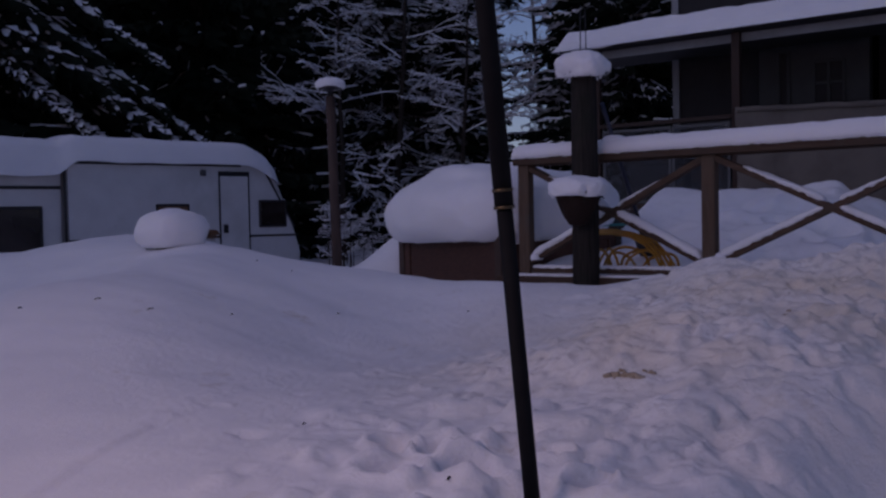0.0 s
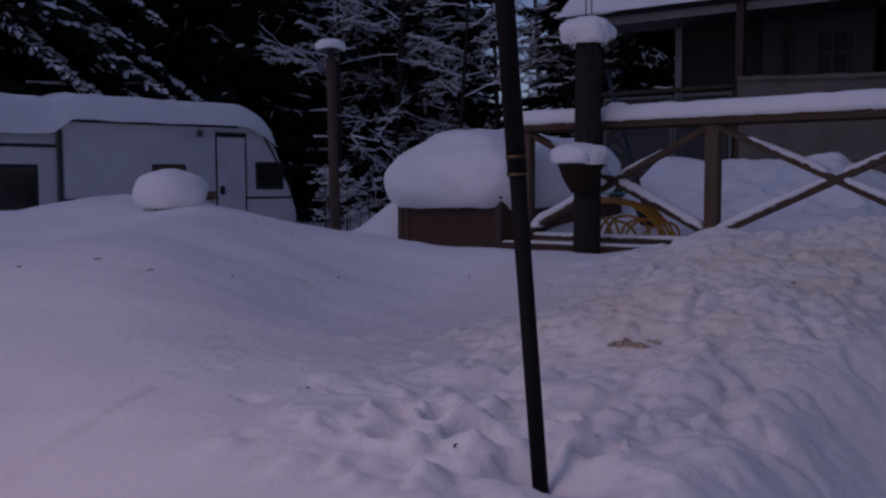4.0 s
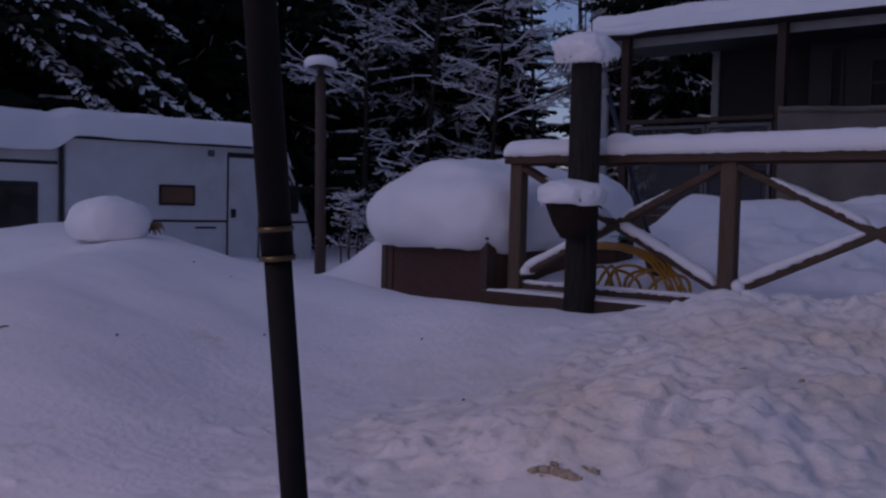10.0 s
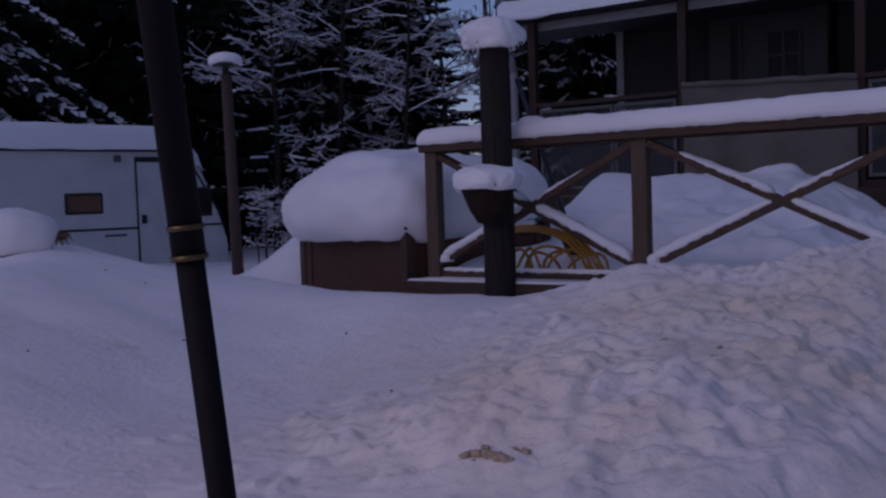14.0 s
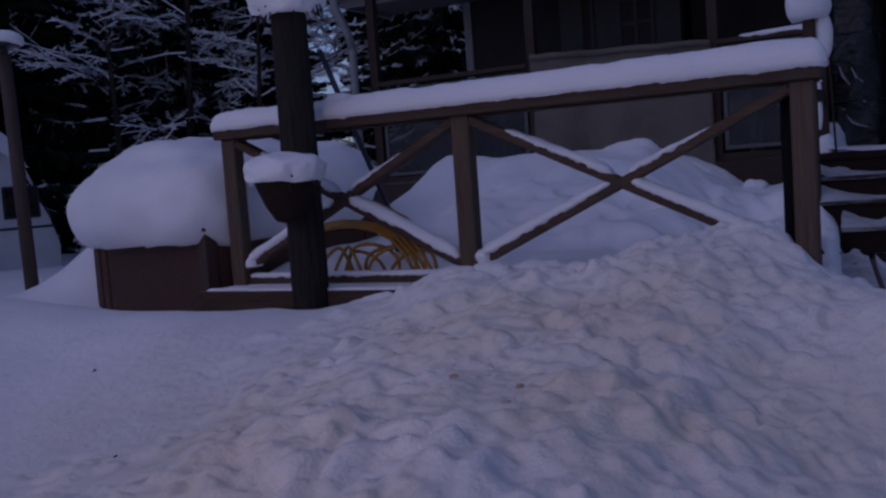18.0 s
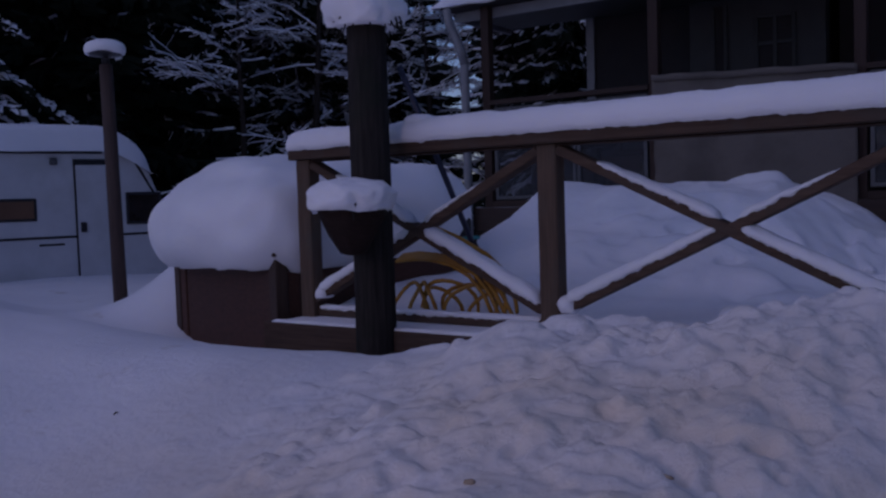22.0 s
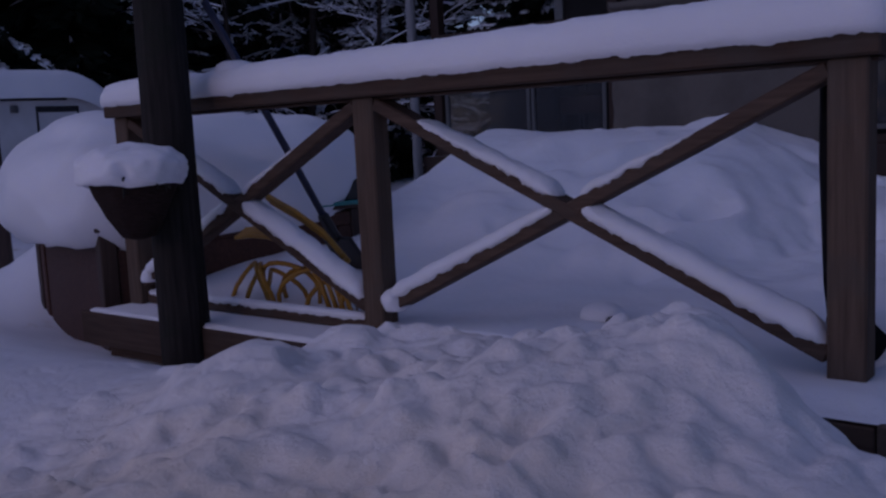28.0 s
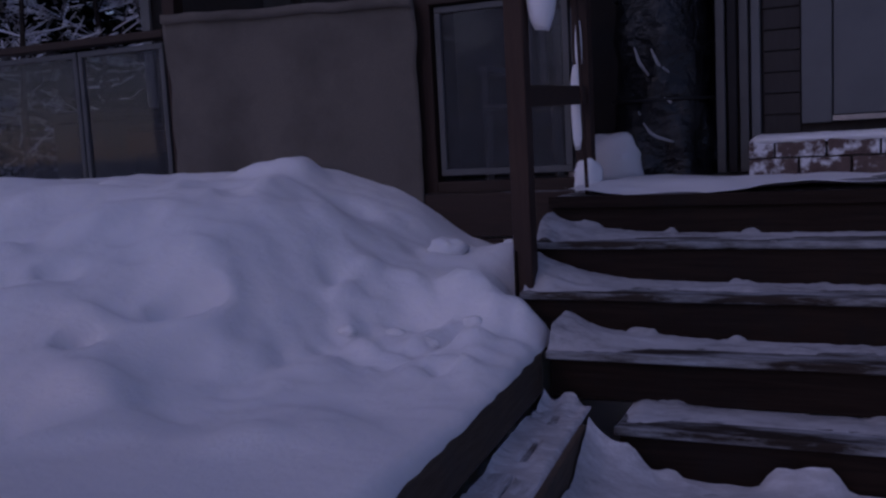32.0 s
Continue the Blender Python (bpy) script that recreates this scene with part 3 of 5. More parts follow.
cap = thing("railing_snow", (0, 0.04, RAIL_Z + 0.05), "thick rounded snow lying on the railing", "snow", kind="stuff")
snow_bar("rail_cap", (P1X - 0.05, 0.04, RAIL_Z + 0.064), (P3X + PW + 0.06, 0.04, RAIL_Z + 0.064), 0.178, 0.095, 0.122, cap, 1.0, 0.012, 0.07, 0.003)
for a, b in ((P1X, P2X), (P2X, P3X)):
    zt, zb = RAIL_Z - 0.026 + 0.023, 0.118
    L = b - a - PW

    def on(f, yy, falling):
        return (a + PW + L * f, yy, (zt + (zb - zt) * f) if falling else (zb + (zt - zb) * f))

    snow_bar("brace_snow", on(0.53, 0.05, True), on(0.995, 0.05, True), 0.10, 0.040, 0.056, cap, a + 2, 0.012, 0.05, 0.004, 0.016, 0.006)
    snow_bar("brace_snow", on(0.12, 0.05, True), on(0.475, 0.05, True), 0.095, 0.012, 0.044, cap, a + 3, 0.012, 0.07, 0.004, 0.016, 0.006)
    snow_bar("brace_snow", on(0.005, 0.053, False), on(0.475, 0.053, False), 0.10, 0.056, 0.036, cap, a + 4, 0.012, 0.05, 0.004, 0.016, 0.006)
    snow_bar("brace_snow", on(0.525, 0.053, False), on(0.78, 0.053, False), 0.09, 0.034, 0.008, cap, a + 5, 0.012, 0.06, 0.004, 0.016, 0.006)
for fx, fz, fr in ((P2X + PW + 0.035, 0.125, 0.05), (P1X + PW + 0.04, 0.125, 0.045)):
    pillow("foot_snow", (fx, 0.045, fz), (fr, 0.062), fr * 0.85, M_SNOW, cap, 0.9, -0.7, (28, 14), 0.05, 12)
pillow("rail_lump", (-0.68, 0.05, RAIL_Z + 0.135), (0.10, 0.075), 0.055, M_SNOW, cap, 0.9, -0.4, (28, 12), 0.03, 9)
snow_bar("lower_snow", (P1X + PW, 0.05, 0.05), (P2X, 0.05, 0.05), 0.045, 0.014, 0.014, cap, 8, 0.02)
snow_bar("edge_snow", (P1X - 0.05, -0.165, -0.01), (0.1, -0.165, -0.01), 0.05, 0.012, 0.016, cap, 9, 0.02)


# ---- snow on the terrace ----
heap_lumps = lump_field(6, 46, (-0.9, 1.4, 1.3, 3.7), 0.12, 0.26, 0.19, 1.4)
heap_dents = lump_field(7, 26, (-0.7, 1.1, 1.2, 3.3), 0.07, 0.15, -0.34, 1.4)
crumbs = lump_field(8, 120, (0.75, 1.55, 2.05, 2.85), 0.035, 0.08, 0.30, 1.6)
crumb_holes = lump_field(9, 50, (0.75, 1.45, 2.1, 2.7), 0.035, 0.07, -0.34, 1.5)


def terrace_z(x, y):
    z = 0.045 + 0.015 * fbm(x, y, 1.5, 3, 2.0)
    s = smooth01(0.5, 1.1, x)
    z += (0.20 - 0.09 * smooth01(1.15, 1.4, x) + 0.44 * (1 - smooth01(0.0, 1.05, x))) * smooth01(1.0 + 1.65 * s, 3.1 - 0.12 * s, y + 0.13 * fbm(x, y, 0.9, 2, 6.0) + 0.06 * s * noise.noise(Vector((x * 9, y * 9, 3))))
    wx, wy = x + 0.09 * noise.noise(Vector((x * 3, y * 3, 2))), y + 0.09 * noise.noise(Vector((x * 3, y * 3, 12)))
    far = smooth01(0.9, 1.8, y)
    z += far * (0.05 * fbm(x, y, 0.9, 2, 9.0) + 0.02 * noise.noise(Vector((x * 3.3, y * 3.3, 4))) + 0.008 * noise.noise(Vector((x * 12, y * 12, 2))) - 0.02) + heap_lumps(wx, wy) + heap_dents(wx, wy)
    # broken face by the steps
    z += crumbs(wx, wy) + crumb_holes(wx, wy)
    z += 0.08 * gauss(x, y, 0.36, 2.26, 0.16, 0.10) + 0.05 * gauss(x, y, 0.24, 1.84, 0.10, 0.06)
    # hollows where clods have sunk in
    z -= 0.10 * smooth01(0.35, 0.75, gauss(x, y, 0.45, 2.09, 0.16, 0.11, 0.5)) + 0.09 * smooth01(0.35, 0.75, gauss(x, y, 0.30, 1.71, 0.08, 0.08)) + 0.05 * smooth01(0.35, 0.8, gauss(x, y, -0.12, 2.05, 0.12, 0.09))
    z += 0.01 * gauss(x, y, 0.80, 0.36, 0.12, 0.09) + 0.07 * gauss(x, y, 1.30, 3.0, 0.08, 0.08) + 0.05 * gauss(x, y, 1.36, 2.80, 0.14, 0.12)
    # hollow with a rim round the foot of the slide board
    z += 0.05 * gauss(x, y, 1.75, 0.36, 0.04, 0.10) + 0.10 * gauss(x, y, 1.64, 0.42, 0.13, 0.06)
    z -= 0.3 * smooth01(0.55, 0.8, gauss(x, y, 1.655, 0.22, 0.11, 0.11) * (1 + 0.12 * noise.noise(Vector((x * 12, y * 12, 2)))))
    z += 0.10 * smooth01(0.30, 0.95, y + 0.1 * noise.noise(Vector((x * 3, y * 3, 1)))) * (1 - smooth01(-0.55, 0.05, x)) * (1 - smooth01(1.6, 2.6, y))
    # scraped lower by the hose
    low = (1 - smooth01(-0.25, 0.15, x)) * (1 - smooth01(0.12, 0.5, y))
    z += low * (0.0 - 0.9 * z)
    return max(z, -0.002)


def terrace_sheet():
    us, ys = [k / 118 for k in range(119)], axis_points([(-0.19, 0.7, 0.02), (0.7, 3.98, 0.028)])
    vs = []
    for y in ys:
        xr = edge_x(y) - 0.004 + (1.40 - edge_x(y)) * smooth01(2.86, 2.98, y + 0.04 * noise.noise(Vector((y * 14, 2, 1))))
        for k, u in enumerate(us):
            x = -1.5 + u * (xr + 1.5)
            z = terrace_z(x, y)
            d = xr - x
            soft = 0.05 + 0.16 * smooth01(2.5, 2.7, y) * (1 - smooth01(3.4, 3.5, y))
            least = 0.1 + 0.35 * smooth01(2.9, 3.1, y)
            if d < soft:
                z *= math.sqrt(max(0.0, 1 - (1 - d / soft) ** 2)) * (1 - least) + least
            if y < 0.12:
                f = smooth01(-0.19, -0.10, y) * smooth01(1.0, 1.25, x) if y < 0.0 else smooth01(0.0, 0.12, y) if x < 0.1 else 1.0
                z = -0.004 + (z + 0.004) * f
            x += 0.01 * noise.noise(Vector((x * 5, y * 11, 3))) if k == 118 else 0
            vs.append((x, y, z))
    n = 119
    fs = [(j * n + i, j * n + i + 1, (j + 1) * n + i + 1, (j + 1) * n + i) for j in range(len(ys) - 1) for i in range(n - 1)]
    rim = [i for i in range(n)] + [j * n + n - 1 for j in range(1, len(ys))] + [(len(ys) - 1) * n + i for i in range(n - 2, -1, -1)] + [j * n for j in range(len(ys) - 2, 0, -1)]
    base = len(vs)
    vs += [(vs[k][0], vs[k][1], -0.0045) for k in rim]
    for a in range(len(rim)):
        b = (a + 1) % len(rim)
        fs.append((rim[b], rim[a], base + a, base + b))
    return arr_mesh("terrace_snow", vs, fs, M_SNOW)


for cx, cy, cz, rr in ((0.96, 3.28, 0.4, 0.10), (1.18, 3.55, 0.27, 0.06), (1.05, 2.55, 0.10, 0.05), (1.22, 2.50, 0.07, 0.04), (0.92, 2.42, 0.10, 0.045), (1.30, 2.72, 0.10, 0.05)):
    tagged(pillow("snow_clod", (cx, cy, terrace_z(cx, cy) - 0.012), (rr * 0.85, rr * 0.7), rr * 0.6, M_SNOW, None, 0.9, -0.6, (18, 10), 0.09, 18), "small clod of snow on the terrace heap", "snow", "snow clods")
tagged(terrace_sheet(), "deep trodden snow heaped against the porch", "snow", kind="stuff")

# ---- spa ----
SPA_M = pose(-1.66, -0.04, 0, 0, 0, -16.5)
SW, SD, SZ = 1.45, 1.44, 0.335
spa = thing("hot_tub", (-2.0, 0.9, -0.3), "wood-panelled hot tub with a black cover under snow", "hot tub")


def spa_slab(x0, x1, y0, y1, z0, z1, bev=0.005):
    return slab(x0, x1, y0, y1, z0, z1, bev, SPA_M)


part("body", spa_slab(-SW + 0.04, -0.04, 0.04, SD - 0.04, -0.55, SZ - 0.02), M_BLACK, spa)
part("panel", spa_slab(-SW + 0.16, -0.16, 0.022, 0.04, -0.5, 0.235), M_SPA, spa)
part("panel", spa_slab(-0.04, -0.022, 0.16, SD - 0.16, -0.5, 0.235), M_SPA, spa)
part("panel_rail", spa_slab(-SW + 0.08, -0.08, 0.010, 0.04, 0.235, 0.31), M_SPA, spa)
part("panel_rail", spa_slab(-0.04, -0.010, 0.08, SD - 0.08, 0.235, 0.31), M_SPA, spa)
for xa in (-SW + 0.08, -0.16):
    part("panel_stile", spa_slab(xa, xa + 0.08, 0.010, 0.04, -0.5, 0.233), M_SPA, spa)
for ya in (0.08, SD - 0.16):
    part("panel_stile", spa_slab(-0.04, -0.010, ya, ya + 0.08, -0.5, 0.233), M_SPA, spa)
for cx in (-SW, -0.08):
    for cy in (0, SD - 0.08):
        part("corner_post", spa_slab(cx, cx + 0.08, cy, cy + 0.08, -0.55, SZ - 0.01), M_SPATRIM, spa)
part("rim", spa_slab(-SW - 0.02, 0.02, -0.02, SD + 0.02, SZ - 0.01, SZ + 0.02, 0.008), M_SPATRIM, spa)
part("cover", spa_slab(-SW, 0, 0, SD, SZ + 0.02, SZ + 0.16, 0.02), M_BLACK, spa)
part("cover_edge", spa_slab(-0.012, 0.032, 0.1, SD + 0.03, SZ + 0.012, SZ + 0.034, 0.003), M_TEAL, spa, "teal plastic edge strip")
sc = SPA_M @ Vector((-SW / 2 - 0.045, SD / 2 - 0.03, SZ + 0.155))
tagged(pillow("tub_snow", sc, (0.845, 0.945), 0.425, M_SNOW, None, 0.5, -0.56, (96, 36), 0.08, 1.9, turn=radians(-15.6)), "huge rounded pillow of snow on the hot tub", "snow", kind="stuff")

# ---- black leaning pole ----
pole = thing("leaning_pole", (1.12, -4.35, -0.3), "thin black metal pole leaning in the snow", "pole")
PA, PB = Vector((1.1815, -4.2566, -0.7)), Vector((1.0597, -4.4628, 2.1))


def on_pole(z):
    return PA + (PB - PA) * ((z - PA.z) / (PB.z - PA.z))


tube("lower_tube", [on_pole(-0.6), on_pole(0.47)], 0.0215, M_PIPE, pole, 18)
tube("upper_tube", [on_pole(0.47), on_pole(2.1)], 0.0255, M_PIPE, pole, 18)
for z in (0.469, 0.514):
    tube("collar", [on_pole(z - 0.004), on_pole(z + 0.004)], 0.0285, M_BRASS, pole, 18, "worn brass-coloured ring")

# ---- log post with planters ----
LOGX, LOGY, LOGR = -0.80, -0.21, 0.097
log = thing("log_post", (LOGX, LOGY, -0.5), "weathered grey log post carrying a hanging planter", "post")
lathe("log", (LOGX, LOGY, 0), [(LOGR * 1.05, -0.6), (LOGR * 1.03, 0.0), (LOGR, 0.6), (LOGR * 0.97, 1.46)], M_LOG, log, 20, "", 0.05)
for k, dx in enumerate((-0.025, 0.03)):
    tube("hanger", [(LOGX + dx, LOGY, 1.45), (LOGX + dx * 0.7, LOGY, 1.95)], 0.004, M_BLACK, log, 6)
BX, BY = LOGX + 0.045, LOGY - 0.20
lathe("planter", (BX, BY, 0.37), [(0.02, 0.0), (0.06, 0.01), (0.11, 0.09), (0.145, 0.17), (0.165, 0.235), (0.155, 0.24), (0.12, 0.2)], M_POT, log, 24, "dark brown woven half-basket planter", 0.1)
tagged(pillow("planter_snow", (BX, BY, 0.635), (0.21, 0.19), 0.095, M_SNOW, None, 0.8, -0.55, (96, 30), 0.045, 9), "snow cap on the planter", "snow", kind="stuff")
tagged(pillow("post_snow", (LOGX, LOGY, 1.525), (0.185, 0.175), 0.12, M_SNOW, None, 0.75, -0.6, (96, 30), 0.045, 8), "snow cap on the log post", "snow", kind="stuff")

# ---- lamp post ----
LX, LY = -4.178, 0.712
lamp = thing("garden_lamp", (LX, LY, -0.3), "garden lamp on a brown wooden pole", "lamp post")
tube("pole", [(LX + 0.05, LY, -0.6), (LX, LY, 1.72)], [0.055, 0.05], M_LAMPPOST, lamp, 12)
lathe("neck", (LX, LY, 1.70), [(0.03, 0), (0.03, 0.07), (0.045, 0.09)], M_BLACK, lamp, 14)
lathe("shade", (LX, LY, 1.77), [(0.03, 0.0), (0.05, 0.012), (0.12, 0.022), (0.13, 0.035), (0.11, 0.06), (0.02, 0.07)], M_LAMPGLASS, lamp, 24)
tagged(pillow("lamp_snow", (LX, LY, 1.835), (0.155, 0.155), 0.075, M_SNOW, None, 1.0, -0.45, (28, 14), 0.01, 6), "snow cap on the garden lamp", "snow", kind="stuff")

# ---- snow blob on a pot ----
pot = thing("planter_pot", (-3.46, -1.84, 0.1), "brown pot with dead plants almost hidden by snow", "plant pot")
lathe("pot", (-3.46, -1.84, 0.10), [(0.10, 0.0), (0.15, 0.2), (0.17, 0.24), (0.14, 0.24)], M_POT, pot, 20)
tagged(pillow("pot_snow", (-3.455, -1.86, 0.395), (0.265, 0.25), 0.165, M_SNOW, None, 0.8, -0.9, (48, 20), 0.03, 5), "rounded snow heap on the pot", "snow", kind="stuff")

# ---- stairs and lower walkway ----
stairs = thing("porch_steps", (2.8, 3.2, -0.3), "wet wooden steps dimmed for shade and dusted with snow", "stairs")
SXR = 5.6
for k, (yy, z, xl) in enumerate(((2.42, -0.19, 1.92), (2.66, 0.0, 1.61), (2.94, 0.17, 1.42), (3.20, 0.34, 1.40))):
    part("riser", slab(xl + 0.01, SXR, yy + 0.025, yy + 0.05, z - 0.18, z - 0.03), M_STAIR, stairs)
    part("tread", slab(xl, SXR, yy, yy + 0.125, z - 0.03, z), M_TREAD, stairs)
    part("tread", slab(xl, SXR, yy + 0.132, yy + 0.265, z - 0.03, z), M_TREAD, stairs)
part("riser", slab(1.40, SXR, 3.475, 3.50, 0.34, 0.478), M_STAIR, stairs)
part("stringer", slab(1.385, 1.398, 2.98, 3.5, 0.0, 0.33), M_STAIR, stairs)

wk = thing("walkway", (2.2, 1.2, -0.4), "icy grey plank walkway scraped free of snow", "walkway")
for k, off in enumerate((0.045, 0.137)):
    part("plank", beam((edge_x(-0.35) + off, -0.35, -0.205), (edge_x(2.42) + 0.045 + (off - 0.045) * 0.97, 2.42, -0.205), 0.086, 0.03), M_DECKICE, wk)
part("plank", beam((edge_x(2.43) + 0.06, 2.425, -0.207), (edge_x(2.66) + 0.06, 2.66, -0.207), 0.12, 0.03), M_DECKICE, wk)
part("edge_board", beam((edge_x(-0.35) + 0.195, -0.35, -0.275), (edge_x(2.42) + 0.195, 2.42, -0.275), 0.025, 0.17), M_DECKWOOD, wk)
yy = -0.55
while yy < 2.40:
    part("plank", slab(edge_x(yy) + 0.21, 5.6, yy, yy + 0.14, -0.395, -0.362), M_DECKICEX, wk)
    yy += 0.147

def crust(x, y, seed):
    return 0.5 * fbm(x * 0.7, y * 1.6, 1.6, 4, seed) + 0.16 * noise.noise(Vector((x * 9, y * 22, seed)))


def snow_skin(name, x0, x1, y0, y1, height, step=0.025, shear=lambda y: 0.0, label="", material=M_CRUST):
    """Thin snow over boards: a sheet that dips below them where they lie bare."""
    xs, ys = axis_points([(x0, x1, step)]), axis_points([(y0, y1, step)])
    n = len(xs)
    vs = [(x + shear(y), y, height(x, y)) for y in ys for x in xs]
    fs = [(j * n + i, j * n + i + 1, (j + 1) * n + i + 1, (j + 1) * n + i) for j in range(len(ys) - 1) for i in range(n - 1)]
    return tagged(arr_mesh(name, vs, fs, material), label, "snow", kind="stuff")


def walkway_snow_z(x, y):
    z = -0.374 + 0.034 * smooth01(0.0, 1.0, 0.85 + 1.6 * crust(x, y, 3.0))
    # drifts against the lowest step and along the raised planks
    z += 0.010 * noise.noise(Vector((x * 15, y * 21, 5)))
    z += 0.08 * math.exp(-max(0.0, 2.41 - y) / 0.06) * smooth01(-0.1, 0.4, noise.noise(Vector((x * 3.3, 1.7, 4))) + 0.3 * noise.noise(Vector((x * 11, y * 11, 4))))
    z += 0.06 * math.exp(-max(0.0, x - edge_x(y) - 0.21) / 0.09) * smooth01(1.4, 2.4, y + 0.2 * noise.noise(Vector((x * 7, y * 7, 8))))
    z += (0.05 + 0.03 * noise.noise(Vector((2, y * 5, 1)))) * math.exp(-max(0.0, x - edge_x(y) - 0.21) / 0.05)
    # bared board
    if 2.345 < x < 2.75 and 1.86 < y < 1.99:
        z = -0.375
    return z


def plank_snow_z(u, y):
    z = -0.200 + 0.022 * smooth01(0.0, 1.0, 0.72 + 1.7 * crust(u * 2.0, y, 5.0))
    if abs(u - 0.091) < 0.011 and y < 2.5 and noise.noise(Vector((0.3, y * 4.5, 6))) > -0.22:
        z = -0.212
    z += 0.02 * math.exp(-u / 0.02) + 0.006 * noise.noise(Vector((u * 30, y * 30, 2)))
    z += 0.045 * math.exp(-max(0.0, 2.65 - y) / 0.06) * smooth01(-0.3, 0.4, noise.noise(Vector((u * 16, y * 9, 6))) + 0.2)
    return z if u < 0.172 else -0.197


snow_skin("walkway_snow", 0.215, 2.4, -0.5, 2.415, lambda u, y: walkway_snow_z(u + edge_x(y), y), 0.026, edge_x, "thin packed snow over the walkway planks", M_PACKED)
snow_skin("plank_snow", 0.003, 0.182, -0.3, 2.655, plank_snow_z, 0.011, edge_x, "thin packed snow on the raised planks", M_PACKED)
hatch = thing("walkway_hatch", (2.5, 1.7, -0.36), "brown hatch board with a pale metal edge strip in the walkway", "hatch")
part("board", slab(2.345, 2.72, 1.865, 1.985, -0.3615, -0.352, 0.003), M_DECKWOOD, hatch)
part("edge_strip", beam((2.342, 1.99, -0.343), (2.36, 1.40, -0.343), 0.014, 0.03), M_ICEEDGE, hatch, "pale frosted edge strip")

for k, (yy, z, xl, wedge) in enumerate(((2.42, -0.19, 1.92, 0.03), (2.66, 0.0, 1.61, 0.10), (2.94, 0.17, 1.42, 0.13), (3.20, 0.34, 1.40, 0.10))):
    def tread_snow_z(x, y):
        f = (y - yy) / 0.265 + 0.5 * crust(x * 1.3, y, 7.0 + k)
        h = 0.017 * smooth01(0.35, 0.8, f) + 0.014 * smooth01(0.22, 0.42, crust(x, y * 2.2, 12.0 + k))
        # crumbs pressed up the riser, a drift spilling in from the heap
        h += 0.02 * smooth01(0.85, 1.02, (y - yy) / 0.265) * smooth01(0.22, 0.5, noise.noise(Vector((x * 6, k, 3))) + 0.5 * noise.noise(Vector((x * 21, k, 9))))
        d = max(0.0, x - xl) + 0.05 * noise.noise(Vector((x * 8, y * 8, k)))
        h += wedge * smooth01(0.0, 0.06 if k == 0 else 0.001, x - xl) * math.exp(-max(0.0, d) / 0.17) * smooth01(-0.1, 0.5, (y - yy) / 0.265 + 0.25 * noise.noise(Vector((x * 10, y * 10, 4))))
        h += 0.005 * noise.noise(Vector((x * 24, y * 24, k))) + 0.004 * noise.noise(Vector((x * 60, y * 60, k)))
        return z - 0.011 + h
    snow_skin("step_snow", xl + 0.004, 3.9, yy + 0.004, yy + 0.272, tread_snow_z, 0.018, label="ragged crusted snow on a step tread")

# ---- porch ----
PY, PZ = 4.03, 0.51
porch = thing("porch", (0, 4.7, PZ), "brown timber porch with posts, rails and glass wind panels", "porch")
part("floor", slab(-3.0, 1.395, PY - 0.02, 5.9, PZ - 0.035, PZ), M_TREAD, porch)
part("floor", slab(1.40, 5.6, 3.49, 5.9, PZ - 0.035, PZ), M_TREAD, porch)
part("fascia", slab(-3.0, 1.38, PY - 0.06, PY - 0.03, 0.28, PZ - 0.005), M_PORCHWOODX, porch)
part("fascia", slab(-3.0, 1.38, PY - 0.05, PY - 0.02, 0.05, 0.27), M_PORCHWOODX, porch)
part("floor_edge", slab(1.39, 5.6, 3.45, 3.488, 0.46, PZ + 0.004), M_STAIR, porch)
POSTS = (-2.90, -1.175, 0.50)
for px in POSTS:
    part("post", slab(px, px + 0.09, PY, PY + 0.09, PZ - 0.4, 2.455), M_PORCHWOOD, porch)
part("stair_post", slab(1.38, 1.46, 2.995, 3.07, 0.12, 1.50), M_PORCHWOOD, porch)
part("corner_post", slab(1.36, 1.44, PY, PY + 0.08, PZ - 0.2, 1.52), M_PORCHWOOD, porch)
for a, b in ((POSTS[0], POSTS[1]), (POSTS[1], POSTS[2]), (POSTS[2], 1.40)):
    part("rail", slab(a + 0.09, b, PY - 0.02, PY + 0.11, 1.50, 1.545), M_PORCHWOODX, porch)
    part("sill", slab(a + 0.09, b, PY, PY + 0.09, PZ + 0.0, PZ + 0.06), M_PORCHWOODX, porch)
part("stair_rail", beam((1.42, 3.07, 1.45), (1.40, PY, 1.50), 0.045, 0.09), M_PORCHWOODX, porch)
part("stair_rail", beam((1.42, 3.07, 0.95), (1.40, PY, 0.98), 0.04, 0.09), M_PORCHWOODX, porch)


def wind_panel(x0, x1, z0, z1):
    w = thing("wind_panel", ((x0 + x1) / 2, PY + 0.03, z0), "glass wind panel in a pale frame", "window")
    f = 0.035
    part("frame_rail", slab(x0, x1, PY + 0.01, PY + 0.05, z1 - f, z1), M_GREY, w)
    part("frame_rail", slab(x0, x1, PY + 0.01, PY + 0.05, z0, z0 + f), M_GREY, w)
    part("frame_stile", slab(x0, x0 + f, PY + 0.01, PY + 0.05, z0 + f, z1 - f), M_GREY, w)
    part("frame_stile", slab(x1 - f, x1, PY + 0.01, PY + 0.05, z0 + f, z1 - f), M_GREY, w)
    g = part("pane", slab(x0 + f, x1 - f, PY + 0.027, PY + 0.033, z0 + f, z1 - f, 0), M_GLASS, w)
    g.visible_shadow = False
    return w


wind_panel(-2.78, -1.90, 0.58, 1.47)
wind_panel(-1.89, -1.20, 0.58, 1.47)
